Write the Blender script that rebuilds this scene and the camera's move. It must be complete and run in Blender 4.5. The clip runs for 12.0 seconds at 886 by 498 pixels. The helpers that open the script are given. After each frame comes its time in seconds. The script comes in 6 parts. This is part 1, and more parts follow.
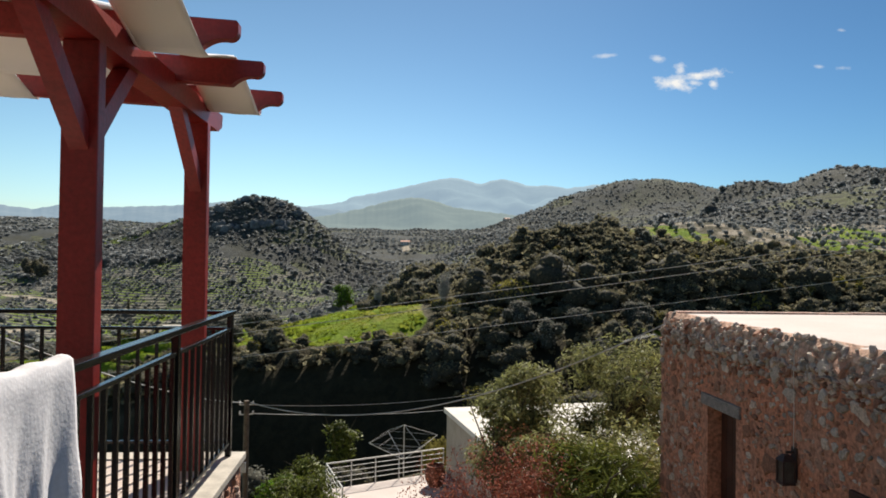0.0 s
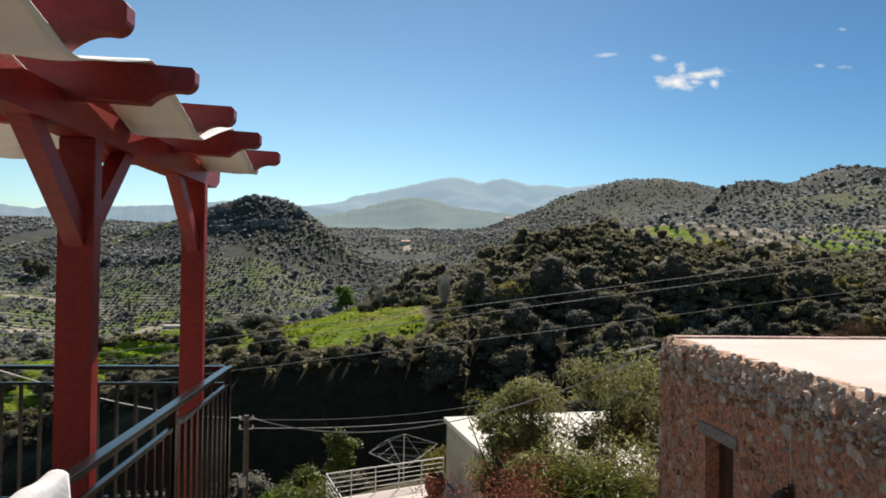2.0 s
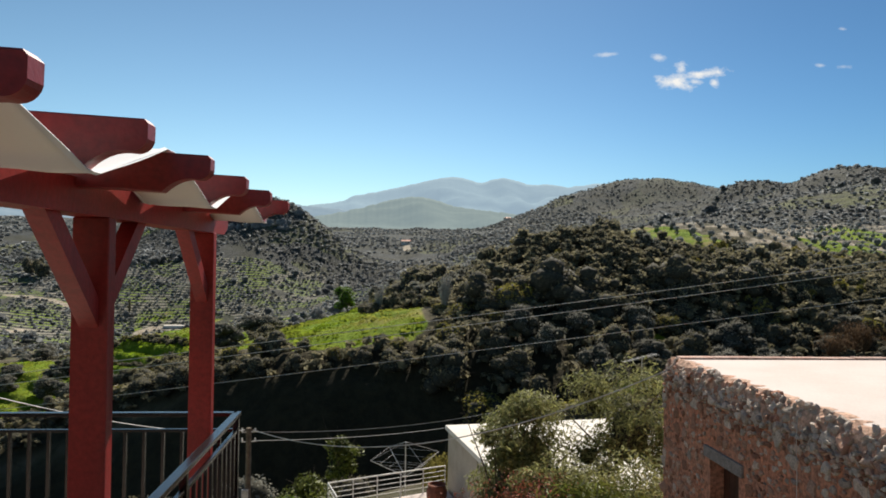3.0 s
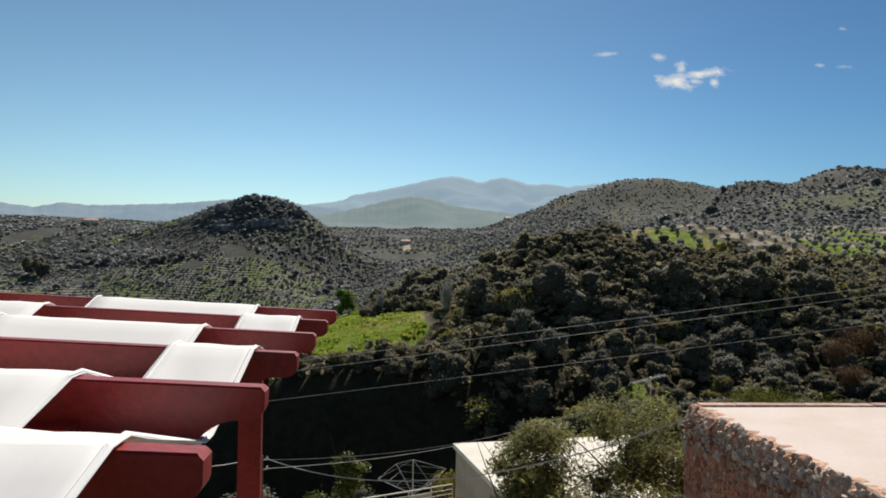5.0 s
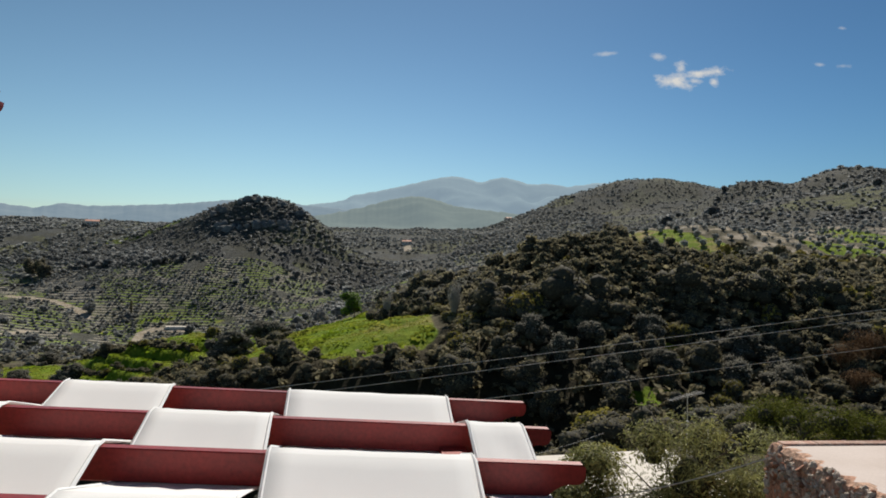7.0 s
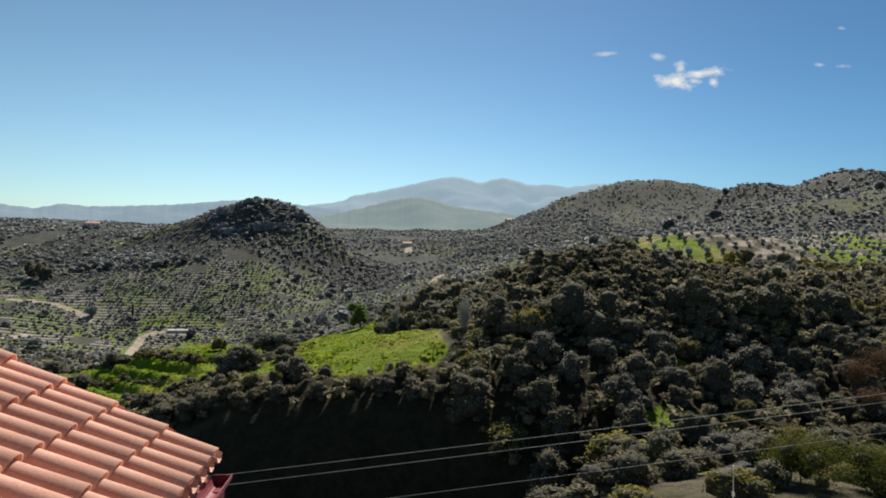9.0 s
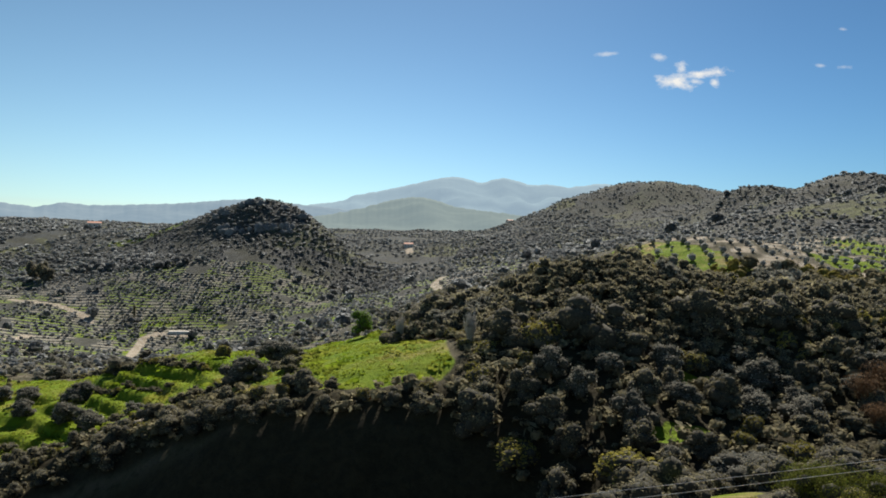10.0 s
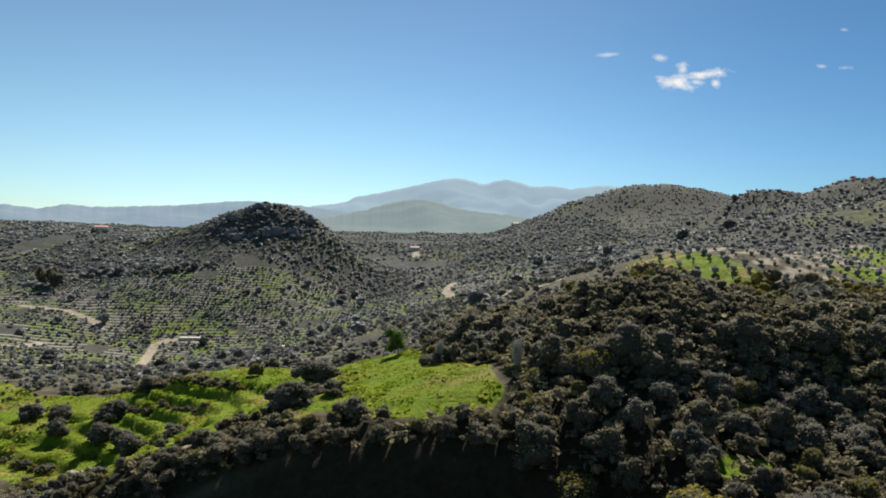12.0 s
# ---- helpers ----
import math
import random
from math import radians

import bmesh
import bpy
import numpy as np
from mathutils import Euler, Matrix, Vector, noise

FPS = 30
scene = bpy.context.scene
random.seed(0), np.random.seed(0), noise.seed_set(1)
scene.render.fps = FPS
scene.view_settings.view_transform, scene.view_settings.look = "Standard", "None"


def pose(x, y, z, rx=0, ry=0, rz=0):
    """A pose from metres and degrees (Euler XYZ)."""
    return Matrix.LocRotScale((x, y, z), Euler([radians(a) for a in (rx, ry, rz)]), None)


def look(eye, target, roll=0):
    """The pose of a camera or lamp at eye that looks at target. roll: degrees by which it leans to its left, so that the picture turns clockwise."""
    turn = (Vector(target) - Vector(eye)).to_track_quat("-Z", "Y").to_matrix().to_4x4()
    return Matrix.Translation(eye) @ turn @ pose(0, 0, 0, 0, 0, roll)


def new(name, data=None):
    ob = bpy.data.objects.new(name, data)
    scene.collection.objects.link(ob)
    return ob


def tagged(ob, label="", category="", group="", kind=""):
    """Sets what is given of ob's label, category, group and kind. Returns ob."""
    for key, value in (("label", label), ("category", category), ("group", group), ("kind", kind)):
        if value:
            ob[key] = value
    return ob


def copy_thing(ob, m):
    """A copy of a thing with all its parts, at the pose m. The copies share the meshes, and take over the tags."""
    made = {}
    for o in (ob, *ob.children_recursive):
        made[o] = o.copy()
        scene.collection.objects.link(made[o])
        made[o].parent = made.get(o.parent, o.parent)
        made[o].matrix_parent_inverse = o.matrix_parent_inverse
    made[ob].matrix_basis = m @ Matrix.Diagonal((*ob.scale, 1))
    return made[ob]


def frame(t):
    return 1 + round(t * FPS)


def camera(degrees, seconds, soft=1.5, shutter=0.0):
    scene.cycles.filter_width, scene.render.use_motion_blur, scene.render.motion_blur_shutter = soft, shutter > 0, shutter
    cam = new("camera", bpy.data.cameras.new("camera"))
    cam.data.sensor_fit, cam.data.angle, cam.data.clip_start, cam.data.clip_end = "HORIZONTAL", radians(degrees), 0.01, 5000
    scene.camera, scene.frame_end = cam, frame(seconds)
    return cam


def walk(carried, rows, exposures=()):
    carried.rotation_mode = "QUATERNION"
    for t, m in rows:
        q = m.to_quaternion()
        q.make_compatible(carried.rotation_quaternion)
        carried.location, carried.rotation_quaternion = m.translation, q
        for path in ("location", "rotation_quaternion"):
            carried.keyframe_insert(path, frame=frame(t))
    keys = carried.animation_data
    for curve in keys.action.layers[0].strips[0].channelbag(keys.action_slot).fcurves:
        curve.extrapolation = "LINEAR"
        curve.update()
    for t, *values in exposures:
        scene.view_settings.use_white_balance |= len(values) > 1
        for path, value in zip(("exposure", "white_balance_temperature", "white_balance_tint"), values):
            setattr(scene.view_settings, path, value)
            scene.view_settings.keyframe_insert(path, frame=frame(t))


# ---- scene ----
cam = camera(63.0, 12.0, soft=1.75)
PATH = [
    (0, (-0.514, -0.206, 1.369), (-0.357, 1.788, 1.401), 0.8),
    (0.5, (-0.495, -0.201, 1.432), (-0.339, 1.792, 1.464), 0.8),
    (1, (-0.493, -0.232, 1.518), (-0.337, 1.762, 1.548), 0.8),
    (1.5, (-0.486, -0.236, 1.619), (-0.33, 1.758, 1.649), 0.8),
    (2, (-0.491, -0.238, 1.761), (-0.336, 1.756, 1.791), 0.8),
    (2.5, (-0.515, -0.236, 1.92), (-0.36, 1.758, 1.949), 0.8),
    (3, (-0.555, -0.23, 2.084), (-0.4, 1.764, 2.113), 0.8),
    (4.8, (-0.814, -0.197, 2.731), (-0.658, 1.797, 2.757), 0.8),
    (5, (-0.884, -0.199, 2.804), (-0.728, 1.795, 2.831), 0.9),
    (5.5, (-1.115, -0.13, 2.928), (-0.959, 1.863, 2.956), 0.8),
    (6, (-1.377, -0.134, 3.043), (-1.221, 1.859, 3.071), 0.8),
    (6.5, (-1.694, -0.048, 3.17), (-1.538, 1.946, 3.198), 0.8),
    (7, (-2.111, -0.071, 3.374), (-1.955, 1.923, 3.401), 0.8),
    (7.2, (-2.293, -0.076, 3.46), (-2.136, 1.918, 3.488), 0.8),
    (8.8, (-3.611, 0.108, 5.32), (-3.454, 2.102, 5.346), 0.8),
    (9, (-3.66, 0.139, 5.738), (-3.503, 2.132, 5.765), 0.8),
    (9.2, (-3.722, 0.174, 6.144), (-3.565, 2.168, 6.17), 0.9),
    (9.5, (-3.912, 0.299, 6.653), (-3.755, 2.293, 6.679), 0.9),
    (10, (-4.629, 0.302, 7.56), (-4.473, 2.295, 7.586), 1.0),
    (10.5, (-5.726, 0.404, 8.474), (-5.57, 2.398, 8.501), 1.0),
    (11, (-7.406, 0.556, 9.383), (-7.25, 2.55, 9.41), 1.0),
    (11.5, (-9.368, 0.799, 10.349), (-9.213, 2.793, 10.377), 1.0),
    (12, (-11.689, 0.937, 11.286), (-11.536, 2.93, 11.314), 1.0),
]
BRIGHT, WARM = 0.45, 7000
walk(cam, [(t, look(eye, target, roll)) for t, eye, target, roll in PATH],
     [(0, BRIGHT + 0.02, WARM, 10), (3, BRIGHT, WARM, 10), (5.5, BRIGHT - 0.31, WARM, 10), (7, BRIGHT - 0.46, WARM, 10), (9, BRIGHT - 0.13, WARM, 10), (12, BRIGHT, WARM, 10)])

# ---------------------------------------------------------------- light
SUN_AZ, SUN_EL = radians(17), radians(42)
world = bpy.data.worlds.new("sky")
scene.world = world
world.use_nodes = True
wn, wl = world.node_tree.nodes, world.node_tree.links
wn.clear()
w_out = wn.new("ShaderNodeOutputWorld")
w_bg = wn.new("ShaderNodeBackground")
w_sky = wn.new("ShaderNodeTexSky")
w_sky.sky_type = "NISHITA"
w_sky.sun_disc = False
w_sky.sun_elevation, w_sky.sun_rotation = SUN_EL, SUN_AZ
w_sky.altitude, w_sky.air_density, w_sky.dust_density, w_sky.ozone_density = 300, 1.0, 0.35, 2.6
w_bg.inputs["Strength"].default_value = 0.080
w_hsv = wn.new("ShaderNodeHueSaturation")
w_hsv.inputs["Hue"].default_value, w_hsv.inputs["Saturation"].default_value = 0.483, 0.84
wl.new(w_sky.outputs[0], w_hsv.inputs["Color"])


def math_node(op, a, b=None, c=None):
    n = wn.new("ShaderNodeMath")
    n.operation = op
    for i, v in enumerate((a, b, c)):
        if v is None:
            continue
        if isinstance(v, (int, float)):
            n.inputs[i].default_value = v
        else:
            wl.new(v, n.inputs[i])
    return n.outputs[0]


# a few small white clouds, placed by the slopes of the lines of sight to them
w_co = wn.new("ShaderNodeTexCoord")
w_sep = wn.new("ShaderNodeSeparateXYZ")
wl.new(w_co.outputs["Generated"], w_sep.inputs[0])
ahead = math_node("MAXIMUM", w_sep.outputs[1], 0.05)
cloud_u, cloud_v = math_node("DIVIDE", w_sep.outputs[0], ahead), math_node("DIVIDE", w_sep.outputs[2], ahead)
w_comb = wn.new("ShaderNodeCombineXYZ")
wl.new(cloud_u, w_comb.inputs[0])
wl.new(math_node("MULTIPLY", cloud_v, 1.6), w_comb.inputs[1])
w_noise = wn.new("ShaderNodeTexNoise")
w_noise.inputs["Scale"].default_value, w_noise.inputs["Detail"].default_value, w_noise.inputs["Roughness"].default_value = 48, 7, 0.62
wl.new(w_comb.outputs[0], w_noise.inputs["Vector"])
cloud = None


def add_cloud(u, v, ru, rv, thick, tilt=0.0):
    """One puff: centre, half width and half height as slopes, and how dense it gets."""
    global cloud
    du, dv = math_node("SUBTRACT", cloud_u, u), math_node("SUBTRACT", cloud_v, v)
    dv = math_node("SUBTRACT", dv, math_node("MULTIPLY", du, tilt))
    du, dv = math_node("DIVIDE", du, ru), math_node("DIVIDE", dv, rv)
    d = math_node("SQRT", math_node("ADD", math_node("MULTIPLY", du, du), math_node("MULTIPLY", dv, dv)))
    m = math_node("SUBTRACT", 1.0, d)
    m = math_node("ADD", m, math_node("MULTIPLY", math_node("SUBTRACT", w_noise.outputs["Fac"], 0.5), 2.6))
    m = math_node("MULTIPLY", math_node("MINIMUM", math_node("MAXIMUM", m, 0.0), 1.0), thick)
    m = math_node("MULTIPLY", m, math_node("LESS_THAN", d, 2.2))
    cloud = m if cloud is None else math_node("MAXIMUM", cloud, m)


add_cloud(0.408, 0.2590, 0.0330, 0.0140, 1.0)
add_cloud(0.4165, 0.279, 0.0120, 0.0106, 0.9)
add_cloud(0.45, 0.2715, 0.0384, 0.0075, 0.95, 0.16)
add_cloud(0.465, 0.2585, 0.0096, 0.0063, 0.8)
add_cloud(0.436, 0.259, 0.0144, 0.0056, 0.7)
add_cloud(0.305, 0.2935, 0.0156, 0.0037, 0.45, 0.15)
add_cloud(0.384, 0.2925, 0.0156, 0.0056, 0.55)
add_cloud(0.6565, 0.3435, 0.0084, 0.0031, 0.4)
add_cloud(0.624, 0.2895, 0.0120, 0.0035, 0.5)
add_cloud(0.659, 0.2885, 0.0132, 0.0037, 0.3)
cloud = math_node("MULTIPLY", cloud, math_node("GREATER_THAN", w_sep.outputs[1], 0.2))
w_mix = wn.new("ShaderNodeMix")
w_mix.data_type = "RGBA"
w_mix.inputs["B"].default_value = (8.2, 8.4, 8.6, 1)
wl.new(cloud, w_mix.inputs["Factor"])
# the clear dry air deepens the blue overhead, and more so on the side away from the light haze
w_gamma = wn.new("ShaderNodeGamma")
w_gamma.inputs["Gamma"].default_value = 1.6
wl.new(w_hsv.outputs[0], w_gamma.inputs["Color"])
deep = wn.new("ShaderNodeMapRange")
deep.interpolation_type = "SMOOTHSTEP"
deep.inputs["From Min"].default_value, deep.inputs["From Max"].default_value = -0.35, 0.6
wl.new(math_node("ADD", math_node("MULTIPLY", w_sep.outputs[0], 0.8), math_node("MULTIPLY", w_sep.outputs[2], 0.5)), deep.inputs["Value"])
w_tint = wn.new("ShaderNodeMix")
w_tint.data_type = "RGBA"
w_tint.inputs["A"].default_value, w_tint.inputs["B"].default_value = (0.290, 0.312, 0.320, 1), (0.098, 0.149, 0.197, 1)
wl.new(deep.outputs[0], w_tint.inputs["Factor"])
w_scale = wn.new("ShaderNodeVectorMath")
w_scale.operation = "MULTIPLY"
wl.new(w_gamma.outputs[0], w_scale.inputs[0])
wl.new(w_tint.outputs["Result"], w_scale.inputs[1])
wl.new(w_scale.outputs[0], w_mix.inputs["A"])
wl.new(w_mix.outputs["Result"], w_bg.inputs["Color"])
wl.new(w_bg.outputs[0], w_out.inputs["Surface"])

sun_data = bpy.data.lights.new("sun", "SUN")
sun_data.energy, sun_data.angle, sun_data.color = 4.9, radians(0.5), (1.0, 0.95, 0.87)
sun = new("sun", sun_data)
SUN_DIR = Vector((math.sin(SUN_AZ) * math.cos(SUN_EL), math.cos(SUN_AZ) * math.cos(SUN_EL), math.sin(SUN_EL)))
sun.matrix_world = look(SUN_DIR * 50, (0, 0, 0))


# ---------------------------------------------------------------- materials
def material(name, color, rough=0.8, vary=0.25, scale=6.0, fine=60.0, bump=0.2, second=None, metal=0.0, per_object=0.0,
             translucent=0.0, island=0.0, spec=0.3):
    """A surface of one base colour with blotches at two scales, a second colour in the blotches, relief, and a shift per piece."""
    m = bpy.data.materials.new(name)
    m.use_nodes = True
    n, l = m.node_tree.nodes, m.node_tree.links
    n.clear()
    out = n.new("ShaderNodeOutputMaterial")
    bs = n.new("ShaderNodeBsdfPrincipled")
    tc = n.new("ShaderNodeTexCoord")
    big, small = n.new("ShaderNodeTexNoise"), n.new("ShaderNodeTexNoise")
    big.inputs["Scale"].default_value, big.inputs["Detail"].default_value = scale, 5
    small.inputs["Scale"].default_value, small.inputs["Detail"].default_value = fine, 4
    for t in (big, small):
        l.new(tc.outputs["Object"], t.inputs["Vector"])
    second = second or tuple(c * 0.6 for c in color)
    mix = n.new("ShaderNodeMix")
    mix.data_type = "RGBA"
    mix.inputs["A"].default_value, mix.inputs["B"].default_value = (*color, 1), (*second, 1)
    ramp = n.new("ShaderNodeMapRange")
    ramp.inputs["From Min"].default_value, ramp.inputs["From Max"].default_value = 0.38, 0.68
    l.new(big.outputs["Fac"], ramp.inputs["Value"])
    l.new(ramp.outputs[0], mix.inputs["Factor"])
    hsv = n.new("ShaderNodeHueSaturation")
    l.new(mix.outputs["Result"], hsv.inputs["Color"])
    val = n.new("ShaderNodeMapRange")
    val.inputs["From Min"].default_value, val.inputs["From Max"].default_value = 0.3, 0.7
    val.inputs["To Min"].default_value, val.inputs["To Max"].default_value = 1 - vary, 1 + vary
    l.new(small.outputs["Fac"], val.inputs["Value"])
    value = val.outputs[0]
    for amount, node, socket in ((per_object, "ShaderNodeObjectInfo", "Random"), (island, "ShaderNodeNewGeometry", "Random Per Island")):
        if amount:
            info, rng, mul = n.new(node), n.new("ShaderNodeMapRange"), n.new("ShaderNodeMath")
            rng.inputs["To Min"].default_value, rng.inputs["To Max"].default_value = 1 - amount, 1 + amount
            mul.operation = "MULTIPLY"
            l.new(info.outputs[socket], rng.inputs["Value"])
            l.new(rng.outputs[0], mul.inputs[0])
            l.new(value, mul.inputs[1])
            value = mul.outputs[0]
    l.new(value, hsv.inputs["Value"])
    l.new(hsv.outputs[0], bs.inputs["Base Color"])
    bs.inputs["Roughness"].default_value, bs.inputs["Metallic"].default_value = rough, metal
    bs.inputs["Specular IOR Level"].default_value = spec
    if bump:
        bp = n.new("ShaderNodeBump")
        bp.inputs["Strength"].default_value, bp.inputs["Distance"].default_value = bump, 0.5 / fine
        l.new(small.outputs["Fac"], bp.inputs["Height"])
        l.new(bp.outputs[0], bs.inputs["Normal"])
    if translucent:
        tr, ms = n.new("ShaderNodeBsdfTranslucent"), n.new("ShaderNodeMixShader")
        ms.inputs[0].default_value = translucent
        l.new(hsv.outputs[0], tr.inputs["Color"])
        l.new(bs.outputs[0], ms.inputs[1])
        l.new(tr.outputs[0], ms.inputs[2])
        l.new(ms.outputs[0], out.inputs["Surface"])
    else:
        l.new(bs.outputs[0], out.inputs["Surface"])
    return m


M_RED = material("red_painted_timber", (0.31, 0.024, 0.021), 0.42, 0.2, 2.5, 45, 0.15, (0.22, 0.018, 0.016), spec=0.4)
M_CANVAS = material("cream_canvas", (0.91, 0.935, 0.965), 0.9, 0.03, 3, 400, 0.1, (0.90, 0.925, 0.955), translucent=0.09)
# light that soaks through the canvas comes out a warm cream
for node in M_CANVAS.node_tree.nodes:
    if node.type == "BSDF_TRANSLUCENT":
        M_CANVAS.node_tree.links.remove(node.inputs["Color"].links[0])
        node.inputs["Color"].default_value = (0.95, 0.80, 0.52, 1)
M_IRON = material("black_painted_iron", (0.010, 0.010, 0.011), 0.24, 0.2, 8, 120, 0.05, spec=0.4)
M_TOWEL = material("white_towelling", (0.80, 0.79, 0.83), 0.95, 0.05, 8, 70, 0.3, (0.74, 0.74, 0.78), translucent=0.15)
M_TILE = material("pale_floor_tile", (0.62, 0.52, 0.46), 0.5, 0.08, 4, 90, 0.05, (0.56, 0.46, 0.40), per_object=0.08)
M_GROUT = material("grey_grout", (0.25, 0.22, 0.20), 0.9, 0.1)
M_CAP = material("pale_stone_coping", (0.58, 0.53, 0.46), 0.8, 0.15, 5, 80, 0.2)
M_MORTAR = material("red_earth_mortar", (0.54, 0.235, 0.148), 0.95, 0.45, 2.2, 24, 1.0, (0.44, 0.24, 0.17))
M_STONE = material("rubble_stone", (0.62, 0.42, 0.31), 0.9, 0.35, 7, 40, 0.8, (0.60, 0.50, 0.42), per_object=0.30, island=0.30)
# two pale tones that put the sunlight on the wall's crest into the colour
M_CREST = material("pale_lit_crest_mortar", (0.60, 0.40, 0.30), 0.95, 0.45, 3.0, 22, 1.0, (0.48, 0.27, 0.19))
M_CHIP = material("pale_lit_stone_chip", (0.74, 0.62, 0.53), 0.95, 0.3, 7, 40, 0.8, (0.48, 0.42, 0.37), per_object=0.3, island=0.35)
# every stone takes its own tone, from the red of the earth to pale limestone
n_st, l_st = M_STONE.node_tree.nodes, M_STONE.node_tree.links
st_mix = [q for q in n_st if q.type == "MIX"][0]
st_info, st_geo, st_add, st_frac = n_st.new("ShaderNodeObjectInfo"), n_st.new("ShaderNodeNewGeometry"), n_st.new("ShaderNodeMath"), n_st.new("ShaderNodeMath")
st_frac.operation = "FRACT"
l_st.new(st_info.outputs["Random"], st_add.inputs[0])
l_st.new(st_geo.outputs["Random Per Island"], st_add.inputs[1])
l_st.new(st_add.outputs[0], st_frac.inputs[0])
l_st.remove(st_mix.inputs["Factor"].links[0])
st_pow = n_st.new("ShaderNodeMath")
st_pow.operation = "POWER"
st_pow.inputs[1].default_value = 1.7
l_st.new(st_frac.outputs[0], st_pow.inputs[0])
l_st.new(st_pow.outputs[0], st_mix.inputs["Factor"])
st_mix.inputs["A"].default_value, st_mix.inputs["B"].default_value = (0.51, 0.245, 0.160, 1), (0.66, 0.54, 0.45, 1)
M_LINTEL = material("grey_stone_lintel", (0.32, 0.28, 0.26), 0.9, 0.3, 10, 60, 0.5, (0.22, 0.20, 0.19))
M_RUST = material("rusty_brown_iron", (0.075, 0.042, 0.034), 0.7, 0.3, 12, 90, 0.2, (0.05, 0.03, 0.027))
M_DOOR = material("dark_wooden_door", (0.085, 0.035, 0.024), 0.6, 0.3, 4, 60, 0.2)
M_ROOFSKIN = material("pinkish_white_roof_screed", (0.66, 0.58, 0.545), 0.9, 0.06, 1.2, 40, 0.1, (0.60, 0.52, 0.48))
M_TERRA = material("terracotta", (0.68, 0.35, 0.26), 0.75, 0.10, 5, 70, 0.12, (0.74, 0.44, 0.34), per_object=0.18)
M_GUTTER = material("dark_red_painted_gutter", (0.22, 0.045, 0.055), 0.4, 0.2, 5, 60, 0.05, (0.30, 0.09, 0.10))
M_WHITE = material("white_lime_wash", (0.78, 0.74, 0.68), 0.9, 0.08, 1.5, 30, 0.15, (0.70, 0.66, 0.60))
M_PLASTER = material("cream_house_plaster", (0.62, 0.50, 0.38), 0.9, 0.1, 1.2, 40, 0.15, (0.55, 0.43, 0.32))
M_STEEL = material("galvanised_metal", (0.55, 0.55, 0.54), 0.4, 0.1, 10, 80, 0.05, metal=0.7)
M_WHITE_METAL = material("white_painted_metal", (0.75, 0.74, 0.70), 0.45, 0.1, 10, 80, 0.05)
M_WIRE = material("pale_cable", (0.68, 0.67, 0.65), 0.5, 0.1, 3, 20, 0)
M_POLE = material("weathered_pole_timber", (0.20, 0.16, 0.12), 0.9, 0.3, 6, 60, 0.4)
M_BARK = material("grey_bark", (0.13, 0.105, 0.08), 0.95, 0.3, 5, 30, 0.6)
M_TWIG = material("reddish_twigs", (0.35, 0.112, 0.068), 0.8, 0.3, 4, 60, 0.1, (0.24, 0.080, 0.052), island=0.5, translucent=0.2)
M_POT = material("terracotta_pot", (0.22, 0.075, 0.045), 0.8, 0.15, 6, 60, 0.2)
M_OLIVE = material("olive_leaf", (0.310, 0.315, 0.125), 0.55, 0.3, 0.9, 9, 0, (0.195, 0.205, 0.090), island=0.6, translucent=0.34, spec=0.22)
M_BUSH = material("bright_shrub_leaf", (0.150, 0.172, 0.036), 0.5, 0.25, 0.9, 9, 0, (0.085, 0.104, 0.027), island=0.6, translucent=0.28, spec=0.18)
M_BROOM = material("dense_broom_leaf", (0.150, 0.170, 0.028), 0.8, 0.25, 0.9, 9, 0, (0.095, 0.105, 0.022), island=0.45, translucent=0.3, spec=0.08)
M_DEADWOOD = material("bleached_dead_wood", (0.52, 0.49, 0.45), 0.9, 0.2, 3, 30, 0.2)
M_BROWNTWIG = material("brown_bare_twigs", (0.24, 0.150, 0.085), 0.9, 0.3, 0.5, 6, 0, (0.16, 0.105, 0.065), island=0.4, translucent=0.2, spec=0.05)
M_EDGE = material("weathered_clay_edging", (0.42, 0.245, 0.195), 0.9, 0.3, 6, 50, 0.5, (0.55, 0.42, 0.36), per_object=0.2)
M_OAK = material("dark_evergreen_leaf", (0.264, 0.240, 0.150), 0.85, 0.3, 0.35, 4, 0, (0.165, 0.152, 0.102), per_object=0.35, island=0.35, translucent=0.42, spec=0.08)
M_GREYLEAF = material("grey_green_leaf", (0.248, 0.245, 0.208), 0.85, 0.3, 0.35, 4, 0, (0.185, 0.183, 0.153), per_object=0.25, island=0.35, translucent=0.38, spec=0.08)
M_GOLDLEAF = material("yellow_green_leaf", (0.280, 0.255, 0.062), 0.9, 0.3, 0.35, 4, 0, (0.225, 0.185, 0.070), per_object=0.25, island=0.35, translucent=0.35, spec=0.04)
M_FRESH = material("fresh_green_leaf", (0.13, 0.24, 0.02), 0.55, 0.25, 0.6, 5, 0, (0.09, 0.17, 0.02), island=0.3, translucent=0.4)
# dark colour of the crown cores, standing in for shade behind the leaves
M_INNER = material("crown_core_shade", (0.070, 0.068, 0.052), 0.95, 0.4, 0.5, 5, 0)
# far leaves are paled and blued: distance haze put into the base colour
M_FAROLIVE = material("hazed_olive_leaf", (0.320, 0.338, 0.342), 0.9, 0.25, 0.02, 0.6, 0, (0.265, 0.280, 0.280), island=0.3, translucent=0.6, spec=0.05)
M_MAQUIS = material("hazed_scrub_leaf", (0.285, 0.302, 0.310), 0.9, 0.3, 0.02, 0.5, 0, (0.230, 0.242, 0.246), island=0.35, translucent=0.66, spec=0.05)


